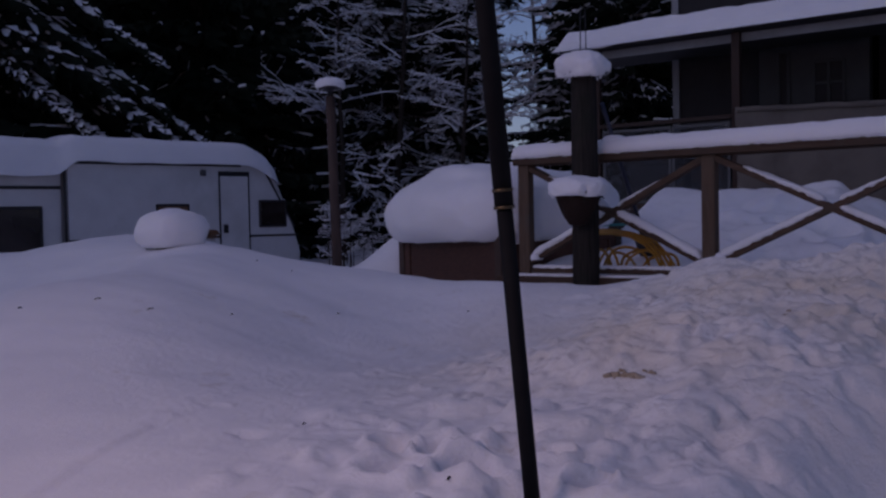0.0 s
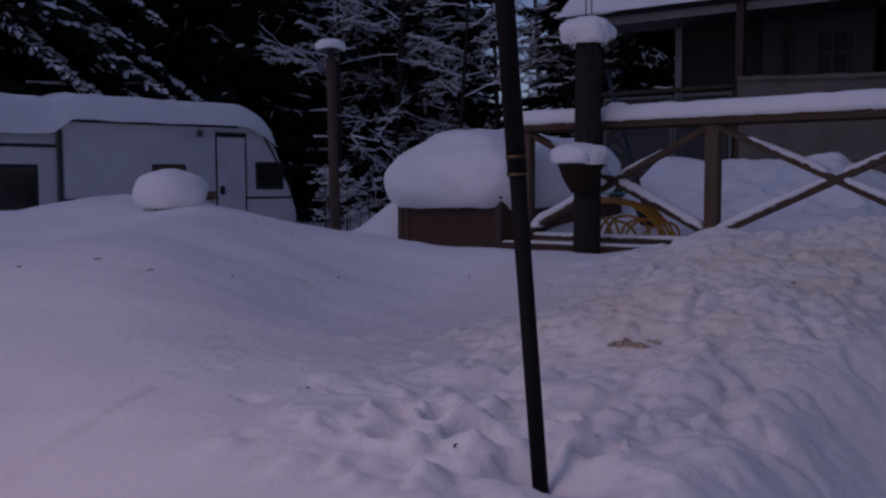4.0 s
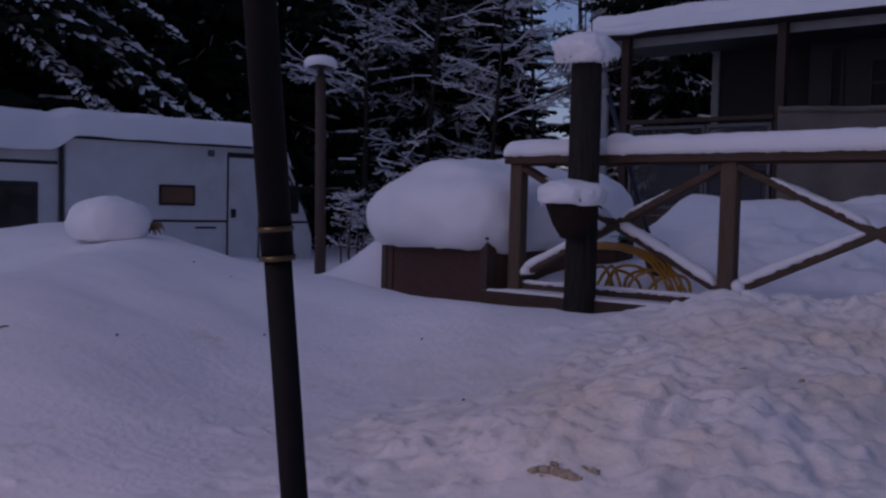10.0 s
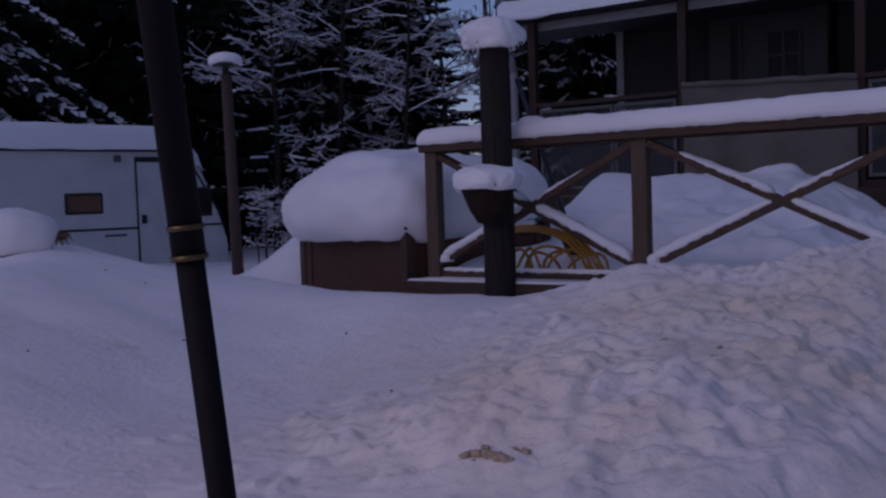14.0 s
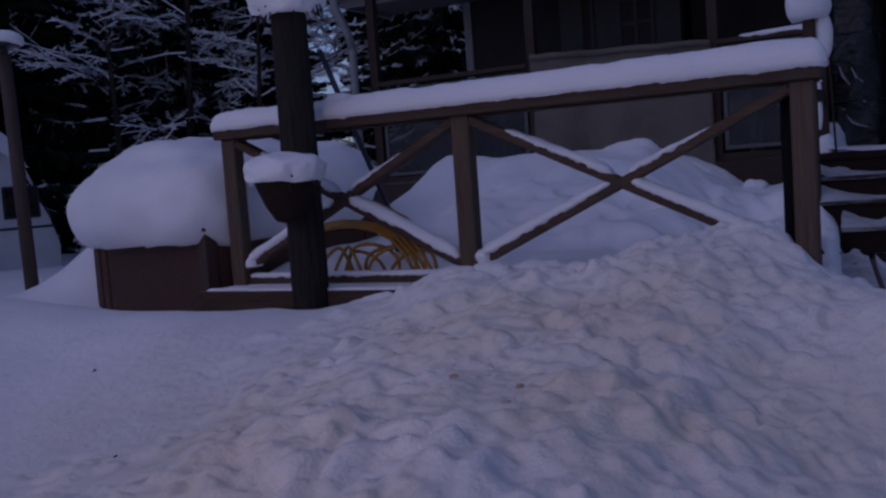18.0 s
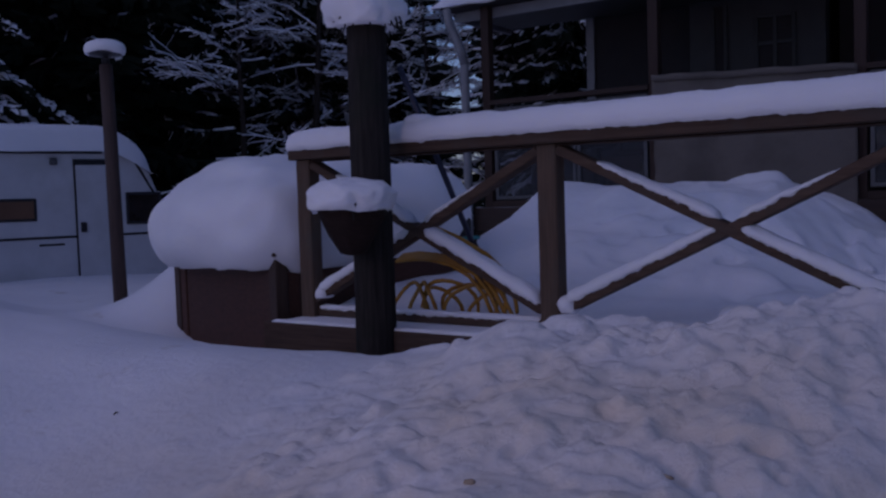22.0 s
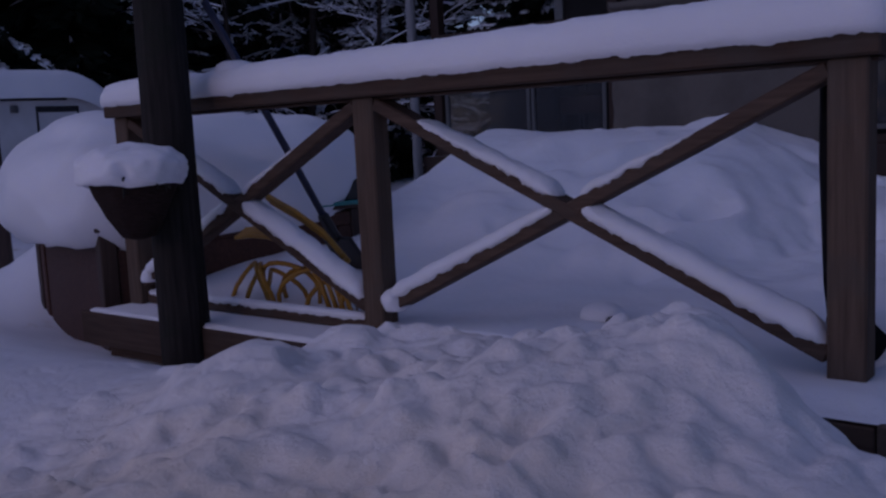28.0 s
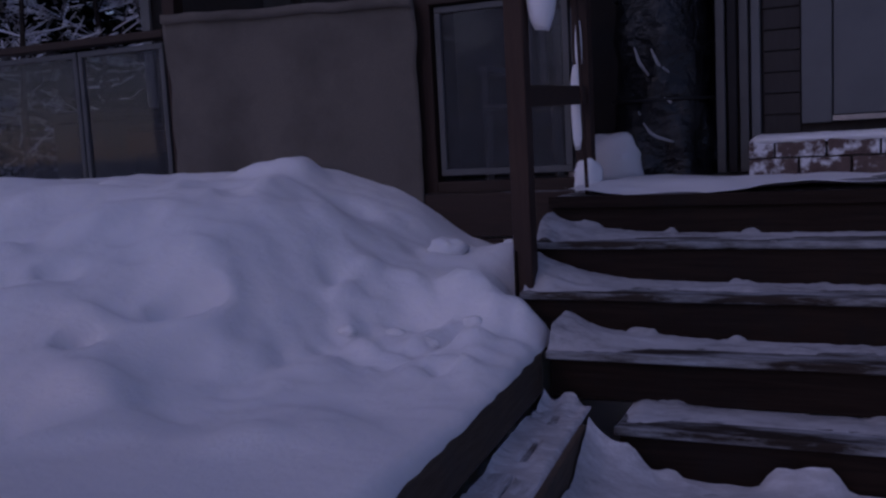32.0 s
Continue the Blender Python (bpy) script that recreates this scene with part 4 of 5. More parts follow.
wind_panel(0.61, 1.34, 0.60, 1.49)

# burlap screen
cv, cf = [], []
NX, NZ = 60, 40
for j in range(NZ + 1):
    for i in range(NX + 1):
        u, v = i / NX, j / NZ
        x = -1.10 + 1.635 * u + 0.02 * fbm(v * 3, u, 1.3, 2, 4.0) * (1 if i in (0, 1, NX, NX - 1) else 0.3)
        yy = PY - 0.085 + 0.020 * math.sin(u * 15 + 2 * v + 2 * math.sin(u * 5)) * (0.4 + v) + 0.02 * fbm(u * 3, v, 1.5, 2, 1.0)
        cv.append((x, yy, 1.60 - 0.07 * u + 0.012 * fbm(u * 6, 0, 1, 2, 2.0) - 1.12 * v))
for j in range(NZ):
    for i in range(NX):
        k = j * (NX + 1) + i
        cf.append((k, k + 1, k + NX + 2, k + NX + 1))
burlap = thing("burlap_screen", (-0.3, PY - 0.08, 0.5), "beige burlap cloth screen hung on the porch rail", "cloth screen")
screen = arr_mesh("cloth", cv, cf, M_CANVAS, burlap)
sol = screen.modifiers.new("thickness", "SOLIDIFY")
sol.thickness = 0.006
part("batten", beam((-1.08, PY - 0.045, 1.585), (0.52, PY - 0.045, 1.52), 0.018, 0.03), M_PORCHWOODX, burlap, "thin wooden batten")
hem = arr_mesh("hem", [(x, yy - 0.020, z + (0.012 if k <= NX else -0.012)) for k, (x, yy, z) in enumerate(cv[: 2 * (NX + 1)])], [(i, i + 1, i + NX + 2, i + NX + 1) for i in range(NX)], M_CANVAS, burlap)
hem.modifiers.new("thickness", "SOLIDIFY").thickness = 0.008

# snow on the stair post and rail
knob = thing("post_snow_cap", (1.42, 3.03, 1.50), "large mushroom of snow on the stair post", "snow", kind="stuff")
pillow("cap", (1.42, 3.04, 1.58), (0.16, 0.15), 0.12, M_SNOW, knob, 0.9, -0.9, (36, 16), 0.03, 6)
pillow("tongue", (1.52, 3.06, 1.36), (0.06, 0.06), 0.16, M_SNOW, knob, 0.9, -1.2, (20, 12), 0.02, 9)
snow_bar("rail_snow", (1.42, 3.12, 1.49), (1.40, PY, 1.545), 0.10, 0.10, 0.04, knob, 3.3)
snow_bar("rail_snow", (0.75, PY + 0.045, 1.545), (1.36, PY + 0.045, 1.545), 0.13, 0.02, 0.05, knob, 4.3)

pillow("post_strip", (1.375, PY - 0.012, 0.92), (0.028, 0.022), 0.21, M_SNOW, knob, 0.9, -1.2, (16, 14), 0.03, 12)
pillow("post_strip", (1.395, PY - 0.010, 1.22), (0.018, 0.02), 0.13, M_SNOW, knob, 0.9, -1.2, (14, 10), 0.03, 12)
pillow("post_clump", (1.43, PY - 0.05, PZ + 0.05), (0.065, 0.06), 0.11, M_SNOW, knob, 0.9, -0.5, (24, 12), 0.08, 13)
stick = thing("stick", (1.52, 3.62, PZ), "thin brown stick leaning at the porch corner", "stick")
tube("shaft", [(1.525, 3.62, PZ + 0.002), (1.50, 3.66, 1.10), (1.475, 3.70, 1.52)], 0.009, M_PORCHWOOD, stick, 8)

# ---- house ----
HY = 5.2
house = thing("house", (2, 7, 0), "dark house with pale trim behind the porch", "house")
# dark wall stretches stand in for the shaded openings in the porch recess
part("wall", slab(-2.30, -1.24, HY, HY + 0.15, 0.3, 4.6), M_SHADEDARK, house)
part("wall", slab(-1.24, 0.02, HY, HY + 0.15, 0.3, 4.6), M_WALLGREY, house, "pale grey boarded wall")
part("wall", slab(0.02, 2.05, HY + 0.5, HY + 0.65, 0.3, 4.6), M_SHADEDARK, house)
part("wall", slab(2.05, 7.0, HY, HY + 0.15, 0.3, 4.6), M_WALL, house)
part("side_wall", slab(-2.30, -2.15, HY + 0.15, 12.0, 0.0, 4.6), M_WALL, house)
part("back_wall", slab(-2.15, 7.0, 11.85, 12.0, 0.0, 4.6), M_WALL, house)
part("end_wall", slab(6.85, 7.0, HY + 0.15, 11.85, 0.0, 4.6), M_WALL, house)
part("corner_board", slab(-2.34, -2.25, HY - 0.03, HY - 0.002, 0.3, 4.6), M_DIMWHITE, house)
part("upper_roof", slab(-2.9, 7.5, HY - 0.5, 12.5, 4.6, 4.75), M_SHADEDARK, house)


def window(x0, x1, z0, z1, cols, rows, name="window_1"):
    w = thing(name, ((x0 + x1) / 2, HY, z0), "dark small-paned window", "window", kind="structure")
    f = 0.035
    # matt dark sheet in place of glass, so the panes mirror no sky
    part("backing", slab(x0, x1, HY - 0.012, HY - 0.004, z0, z1, 0), M_SHADEDARK, w)
    for k in range(cols + 1):
        xx = x0 + (x1 - x0) * k / cols
        part("bar", slab(xx - f / 2, xx + f / 2, HY - 0.035, HY - 0.013, z0, z1), M_WALLGREY, w)
    for k in range(rows + 1):
        zz = z0 + (z1 - z0) * k / rows
        part("crossbar", slab(x0 + f / 2, x1 - f / 2, HY - 0.033, HY - 0.014, zz - f / 2, zz + f / 2), M_WALLGREY, w)
    return w


window(-0.59, -0.25, 1.70, 2.20, 2, 2, "window_1")
window(-1.0, -0.88, 1.70, 2.36, 1, 1, "window_2")
d = thing("door_1", (2.97, HY, 0.78), "closed pale grey entrance door in a pale frame", "door", kind="structure")
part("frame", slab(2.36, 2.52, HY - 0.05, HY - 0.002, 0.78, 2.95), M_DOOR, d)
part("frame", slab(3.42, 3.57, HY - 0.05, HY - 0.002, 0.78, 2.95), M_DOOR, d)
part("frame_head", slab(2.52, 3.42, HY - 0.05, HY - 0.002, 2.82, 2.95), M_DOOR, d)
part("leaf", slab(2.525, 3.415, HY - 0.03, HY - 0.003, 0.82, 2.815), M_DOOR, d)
part("threshold", slab(2.52, 3.42, HY - 0.09, HY - 0.031, 0.785, 0.82), M_METAL, d)
part("handle", beam((2.61, HY - 0.06, 1.75), (2.73, HY - 0.06, 1.75), 0.02, 0.02), M_METAL, d)
for k in range(4):
    xa = 1.90 + k * 0.064
    part("jamb_board", slab(xa, xa + 0.05, HY - 0.10 + 0.01 * k, HY - 0.06 + 0.01 * k, 0.52, 3.2), (M_GREY, M_SHADEDARK, M_GREY, M_DOOR)[k], house)
zz = 0.6
while zz < 3.2:
    part("siding_board", slab(2.155, 2.355, HY - 0.03, HY - 0.003, zz, zz + 0.115), M_WALL, house)
    zz += 0.12
step = thing("brick_step", (3.4, 4.9, PZ), "snow-dusted old brick doorstep slab", "step")
for r in range(2):
    for c in range(12):
        x0 = 2.12 + c * 0.255 - (0.12 if r else 0)
        part("brick", slab(max(x0, 2.12), x0 + 0.245, 4.70, 4.82, PZ + r * 0.10, PZ + r * 0.10 + 0.093, 0.006), M_BRICK, step)
part("core", slab(2.14, 5.1, 4.82, HY - 0.1, PZ, PZ + 0.193), M_BRICK, step)
snow_bar("step_snow", (2.12, 4.80, PZ + 0.193), (5.1, 4.80, PZ + 0.193), 0.2, 0.03, 0.03, step, 2.2)

# wrapped black object in the dark corner
bag = thing("plastic_bag", (1.57, 5.15, PZ), "tall black plastic-wrapped bundle with pale highlight streaks", "bag")
vs, fs = [], []
for j in range(31):
    z = j / 30
    for i in range(36):
        t = 2 * math.pi * i / 36
        r = 0.30 * (1 - 0.25 * z) * (1 + 0.16 * noise.noise(Vector((math.cos(t) * 2, math.sin(t) * 2, z * 5))) + 0.08 * noise.noise(Vector((math.cos(t) * 6, math.sin(t) * 6, z * 14))))
        vs.append((1.58 + r * math.cos(t), 5.18 + r * math.sin(t), PZ + 1.75 * z))
for j in range(30):
    for i in range(36):
        fs.append((j * 36 + i, j * 36 + (i + 1) % 36, (j + 1) * 36 + (i + 1) % 36, (j + 1) * 36 + i))
fs.append(tuple(range(30 * 36, 31 * 36)))
arr_mesh("wrap", vs, fs, M_BAG, bag)
for zt in (0.45, 1.05):
    tube("strap", [(1.58 + 0.315 * (1 - 0.25 * zt / 1.75) * math.cos(a * 0.2618), 5.18 + 0.315 * (1 - 0.25 * zt / 1.75) * math.sin(a * 0.2618), PZ + zt) for a in range(25)], 0.01, M_BLACK, bag, 6)
# pale tubes in place of the shiny highlights on the creased plastic
for pts in (((1.47, 1.27), (1.50, 1.18), (1.555, 1.10)), ((1.57, 1.25), (1.61, 1.16), (1.67, 1.11)), ((1.64, 0.97), (1.67, 0.945), (1.68, 0.935)), ((1.52, 0.83), (1.56, 0.77), (1.60, 0.745), (1.69, 0.715)), ((1.49, 0.90), (1.50, 0.88))):
    on_wrap = []
    for px, pz in pts:
        r = 0.305 * (1 - 0.25 * (pz - PZ) / 1.75)
        on_wrap.append((px, 5.18 - math.sqrt(max(0.0, r * r - (px - 1.58) ** 2)) - 0.005, pz))
    tube("highlight_streak", on_wrap, [0.004] + [0.011] * (len(on_wrap) - 2) + [0.006], M_CRUST, bag, 7, "thin pale streak standing in for a highlight on a fold")
tagged(pillow("porch_drift", (1.30, 4.95, PZ), (0.24, 0.2), 0.27, M_SNOW, None, 0.9, 0.0, (28, 12), 0.04, 5), "snow drift on the porch floor", "snow", kind="stuff")
sheet_xs, sheet_ys = axis_points([(1.46, 5.5, 0.06)]), axis_points([(3.49, 4.69, 0.05)])
tagged(sheet("porch_snow", sheet_xs, sheet_ys, lambda x, y: PZ - 0.004 + max(0.0, 0.035 * fbm(x, y, 1.6, 4, 5.0) + 0.02), M_SNOW), "thin trodden snow on the porch floor", "snow", kind="stuff")

# porch roof with snow
roof = thing("porch_roof", (1, 4.8, 2.5), "low porch roof with a pale fascia", "roof")
part("fascia", slab(-3.24, 1.0, 4.135, 4.175, 2.36, 2.455), M_DIMWHITE, roof)
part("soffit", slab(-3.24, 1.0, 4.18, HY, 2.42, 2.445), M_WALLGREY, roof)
part("deck", slab(-3.30, 1.03, 3.93, HY, 2.46, 2.49), M_SHADEDARK, roof)
part("end_board", slab(1.003, 1.03, 4.14, HY, 2.37, 2.455), M_DIMWHITE, roof)
part("rear_fascia", slab(1.04, 7.2, 4.30, 4.34, 2.38, 2.50), M_DIMWHITE, roof)
part("rear_soffit", slab(1.04, 7.2, 4.34, HY, 2.42, 2.44), M_SHADEDARK, roof)
part("rear_deck", slab(1.04, 7.2, 4.28, HY, 2.505, 2.54), M_SHADEDARK, roof)
part("end_board", slab(-3.275, -3.245, 4.14, HY, 2.37, 2.455), M_DIMWHITE, roof)


def roof_z(x, y):
    return 2.485 + 0.08 * (y - 3.9) + (0.11 * min(1, (y - 3.88) / 0.05) ** 0.5 + 0.14 * smooth01(3.96, 4.05, y + 0.03 * noise.noise(Vector((x * 2.3, 0, 8))) + 0.012 * noise.noise(Vector((x * 9, 0, 4))))) * min(1.0, max(0.02, (x + 3.38) / 0.15), max(0.02, (1.08 - x) / 0.15)) ** 0.5 + 0.03 * fbm(x, y, 1.2, 3, 3.0) + 0.018 * noise.noise(Vector((x * 5, y * 14, 2)))


tagged(sheet("roof_snow", axis_points([(-3.38, 1.08, 0.04)]), axis_points([(3.88, 4.12, 0.02), (4.12, HY, 0.08)]), roof_z, M_SNOW, None, 2.475), "thick snow blanket on the porch roof", "snow", kind="stuff")

# ---- porch furniture behind the glass ----
def bar_chair(x, y, rz):
    c = thing("wooden_chair", (x, y, PZ), "dark wooden chair behind the glass", "chair", "porch chairs")
    for dx in (-0.18, 0.18):
        for dy in (-0.18, 0.18):
            part("leg", beam((x + dx, y + dy, PZ), (x + dx * 0.9, y + dy * 0.9, PZ + 0.45), 0.035, 0.035), M_SHADEDARK, c)
    part("seat", slab(x - 0.2, x + 0.2, y - 0.2, y + 0.2, PZ + 0.45, PZ + 0.49, 0.01), M_PORCHWOODX, c)
    part("apron", slab(x - 0.19, x + 0.19, y - 0.205, y - 0.18, PZ + 0.30, PZ + 0.44), M_SPA, c)
    part("backrest", slab(x - 0.2, x + 0.2, y + 0.17, y + 0.2, PZ + 0.6, PZ + 0.95, 0.01), M_PORCHWOODX, c)
    for dx in (-0.18, 0.18):
        part("back_post", slab(x + dx - 0.018, x + dx + 0.018, y + 0.165, y + 0.2, PZ + 0.49, PZ + 0.6), M_SHADEDARK, c)
    return c


bar_chair(-1.55, 4.45, 0)
bench = thing("storage_box", (-2.3, 4.7, PZ), "dark plastic storage box on the porch", "box")
part("body", slab(-2.65, -1.93, 4.5, 4.9, PZ, PZ + 0.55, 0.02), M_BLACK, bench)
part("lid", slab(-2.68, -1.90, 4.47, 4.93, PZ + 0.55, PZ + 0.62, 0.02), M_SHADEDARK, bench)

# ---- caravan ----
CU, CN = Vector((0.25, 0.968, 0)), Vector((0.968, -0.25, 0))
CM = Matrix((CU, -CN, Vector((0, 0, 1)))).transposed().to_4x4()
CM.translation = (-10.085, 4.256, 0)
car = thing("caravan", (-10.5, 3.5, -0.7), "white touring caravan with dark trim buried in snow", "caravan")


def prism(outline, y0, y1, bevel=0.0):
    b = bmesh.new()
    front = [b.verts.new((x, y0, z)) for x, z in outline]
    back = [b.verts.new((x, y1, z)) for x, z in outline]
    b.faces.new(front)
    b.faces.new(back[::-1])
    for k in range(len(outline)):
        n = (k + 1) % len(outline)
        b.faces.new((front[n], front[k], back[k], back[n]))
    bmesh.ops.recalc_face_normals(b, faces=b.faces)
    if bevel:
        bmesh.ops.bevel(b, geom=b.edges[:], offset=bevel, segments=2, affect="EDGES")
    bmesh.ops.transform(b, matrix=CM, verts=b.verts)
    return b


def cslab(x0, x1, y0, y1, z0, z1, bev=0.004):
    return slab(x0, x1, y0, y1, z0, z1, bev, CM)


OUT = [(-2.55, -0.45), (1.55, -0.45), (1.55, -0.05), (1.42, 0.35), (1.12, 1.12), (0.85, 1.36), (0.45, 1.46), (-2.55, 1.52)]
part("body", prism(OUT, 0, 2.1, 0.03), M_CARAVAN, car)
part("rear_section", prism([(-6.2, -0.45), (-2.58, -0.45), (-2.58, 1.30), (-5.9, 1.25), (-6.2, 1.0)], 0.10, 2.1, 0.03), M_CARAVAN, car)
part("roof_trim", cslab(-2.53, 0.4, -0.02, -0.002, 1.41, 1.45), M_CARTRIM, car)
part("corner_trim", cslab(-2.585, -2.55, -0.025, 0.02, -0.45, 1.50), M_CARTRIM, car)
part("belt_trim", cslab(-2.53, 1.5, -0.014, -0.002, 0.20, 0.235), M_CARTRIM, car)
part("rear_trim", cslab(-6.1, -2.6, 0.08, 0.098, 1.02, 1.07), M_CARTRIM, car)
part("front_trim", beam(CM @ Vector((0.85, -0.01, 1.37)), CM @ Vector((1.43, -0.01, 0.36)), 0.03, 0.03), M_CARTRIM, car)
cd = part("door", cslab(0.0, 0.52, -0.022, -0.002, -0.42, 1.25), M_CARAVAN, car)
part("door_gap", cslab(-0.025, 0.0, -0.026, -0.002, -0.42, 1.29), M_CARTRIM, cd)
part("door_gap", cslab(0.52, 0.545, -0.026, -0.002, -0.42, 1.29), M_CARTRIM, cd)
part("door_head", cslab(-0.025, 0.545, -0.030, -0.002, 1.25, 1.33), M_CARTRIM, cd)
part("handle", cslab(0.04, 0.12, -0.05, -0.022, 0.28, 0.42), M_CARTRIM, cd)
for x0, x1, z0, z1, bl in ((-1.14, -0.56, 0.46, 0.78, True), (0.72, 1.27, 0.36, 0.84, False)):
    w = part("window", cslab(x0, x1, -0.03, -0.002, z0, z1, 0.02), M_CARTRIM, car)
    part("pane", cslab(x0 + 0.04, x1 - 0.04, -0.036, -0.030, z0 + 0.04, z1 - 0.04), M_BLIND if bl else M_CARGLASS, w)
w = part("window", cslab(-4.10, -2.88, 0.07, 0.098, 0.04, 0.76, 0.02), M_CARTRIM, car)
part("pane", cslab(-4.05, -2.93, 0.062, 0.070, 0.09, 0.71), M_CARGLASS, w)
lathe("vent", CM @ Vector((-0.30, -0.01, 1.30)), [(0.05, -0.05), (0.055, 0.0), (0.05, 0.05)], M_GREY, car, 14)
part("vent_grille", cslab(-0.55, -0.2, -0.012, -0.002, 0.10, 0.13), M_CARTRIM, car)
csnow = thing("caravan_snow", (-10.5, 3.5, 1.5), "thick snow slab on the caravan roof", "snow", kind="stuff")


def car_snow(x0, x1, zf, y0, thick, nm, free=(True, True)):
    vs, fs = [], []
    NX2, NY2 = int((x1 - x0) / 0.09), 26
    for i in range(NX2 + 1):
        x = x0 + (x1 - x0) * i / NX2
        ex = max(0.0, min(1.0, min(x - x0 if free[0] else 9, x1 - x if free[1] else 9) / (0.28 if x > -3 else 1.2)))
        for j in range(NY2 + 1):
            f = j / NY2
            yy = y0 - 0.10 + (2.2 - y0 + 0.1) * f
            ey = min(1.0, min(f, 1 - f) / 0.14)
            hh = (thick - 0.19 * smooth01(-2.9, -2.2, x)) * max(0.0, 1 - max(0.0, 1 - ex) ** 2.2) ** 0.5 * max(0.0, 1 - max(0.0, 1 - ey) ** 2.2) ** 0.5
            vs.append(CM @ Vector((x, yy, zf(x) - 0.05 + hh + 0.03 * fbm(x, yy, 1.1, 2, 6.0))))
    for i in range(NX2):
        for j in range(NY2):
            k = i * (NY2 + 1) + j
            fs.append((k, k + NY2 + 1, k + NY2 + 2, k + 1))
    arr_mesh(nm, vs, fs, M_SNOW, csnow)


car_snow(-6.3, 1.14, lambda x: 1.27 + 0.22 * smooth01(-2.75, -2.35, x) - 0.34 * smooth01(0.35, 1.25, x) ** 1.3, 0.0, 0.60, "roof_snow")

# ---- hose coil ----
hose = thing("garden_hose", (-0.5, 0.35, 0.1), "yellow garden hose lying in loose coils", "hose")
for k in range(4):
    o = 0.02 * k
    tube("strand", [(-1.05, 0.28 + o, 0.285 + 0.5 * o), (-0.92, 0.26 + o, 0.30 + 0.5 * o), (-0.80, 0.25 + o, 0.30 + 0.4 * o), (-0.66, 0.24 + o, 0.275 + 0.4 * o), (-0.54 + o, 0.23 + o, 0.22 + 0.4 * o), (-0.44 + 1.5 * o, 0.21 + 0.5 * o, 0.13), (-0.38 + 2 * o, 0.20, 0.015)], 0.0105, M_YELLOW, hose, 8)
for cx, w, pk, yy, k in ((-0.84, 0.10, 0.18, 0.22, 0), (-0.80, 0.14, 0.15, 0.30, 1), (-0.70, 0.17, 0.195, 0.24, 2), (-0.61, 0.16, 0.165, 0.31, 3), (-0.50, 0.18, 0.175, 0.23, 4), (-0.42, 0.15, 0.14, 0.29, 5), (-0.95, 0.13, 0.17, 0.27, 6)):
    pts = []
    for i in range(13):
        t = math.pi * i / 12
        pts.append((cx - w * math.cos(t) + 0.02 * math.sin(t), yy + 0.05 * math.sin(2 * t + k), 0.004 + pk * math.sin(t) ** 0.8))
    tube("coil", pts, 0.0105, M_YELLOW, hose, 8)
for k in range(3):
    o = 0.02 * k
    tube("end", [(-0.86, 0.30 + o, 0.485 - o), (-0.78, 0.27 + o, 0.47 - o), (-0.61, 0.25 + o, 0.415 - o), (-0.44, 0.24 + o, 0.335 - o), (-0.33, 0.23 + o, 0.25 - o)], 0.012, M_YELLOW, hose, 8)

# ---- snow shovel ----
sh = thing("snow_shovel", (-0.67, 0.6, 0.1), "long dark blue shovel handle leaning on the railing", "shovel")
SB, ST = Vector((-0.684, 0.543, 0.28)), Vector((-0.743, -0.033, 1.28))
tube("handle", [SB, ST], 0.016, M_BLUE, sh, 12)
part("socket", beam(SB + Vector((0.002, 0.02, -0.03)), SB + Vector((-0.006, -0.06, 0.10)), 0.045, 0.045, 0.01), M_BLACK, sh)
part("blade", beam(SB + Vector((0.012, 0.20, -0.27)), SB + Vector((0.002, 0.01, -0.01)), 0.20, 0.02, 0.008), M_BLACK, sh, "black plastic shovel blade")

# black plastic slide board leaning behind the end post, and a stone on its lump of snow
sled = thing("slide_board", (1.62, 0.35, 0.0), "curved black plastic slide board leaning behind the end post", "slide")
curve = [(0.30, -0.004, 0.105, 1.645), (0.295, 0.05, 0.10, 1.64), (0.28, 0.10, 0.085, 1.632), (0.25, 0.15, 0.058, 1.622), (0.19, 0.25, 0.048, 1.62), (0.15, 0.42, 0.042, 1.62), (0.13, 0.60, 0.042, 1.62), (0.12, 0.80, 0.036, 1.62)]
sv, sf = [], []
for yy, zz, hw, mx in curve:
    for dx, dy in ((-hw, 0.012), (-hw * 0.6, -0.004), (hw * 0.6, -0.004), (hw, 0.012), (hw * 0.9, 0.022), (-hw * 0.9, 0.022)):
        sv.append((mx + dx, yy + dy, zz))
for k in range(len(curve) - 1):
    for m in range(6):
        sf.append((k * 6 + m, k * 6 + (m + 1) % 6, k * 6 + 6 + (m + 1) % 6, k * 6 + 6 + m))
sf += [tuple(range(5, -1, -1)), tuple(range(len(sv) - 6, len(sv)))]
arr_mesh("board", sv, sf, M_PIPE, sled)
tube("rope", [(1.595, 0.128, 0.79), (1.60, 0.118, 0.825), (1.64, 0.118, 0.825), (1.645, 0.128, 0.79)], 0.006, M_BLACK, sled, 6)
tagged(pillow("snow_lump", (0.79, 0.36, 0.05), (0.085, 0.06), 0.06, M_SNOW, None, 0.9, -0.3, (24, 12), 0.03, 9), "small rounded lump of snow by a stone", "snow", kind="stuff")
st = thing("stone", (0.86, 0.36, 0.06), "small dark stone poking out of snow", "stone")
pillow("rock", (0.855, 0.318, 0.055), (0.03, 0.02), 0.022, M_BLACK, st, 0.9, -0.9, (12, 8), 0.02, 20)

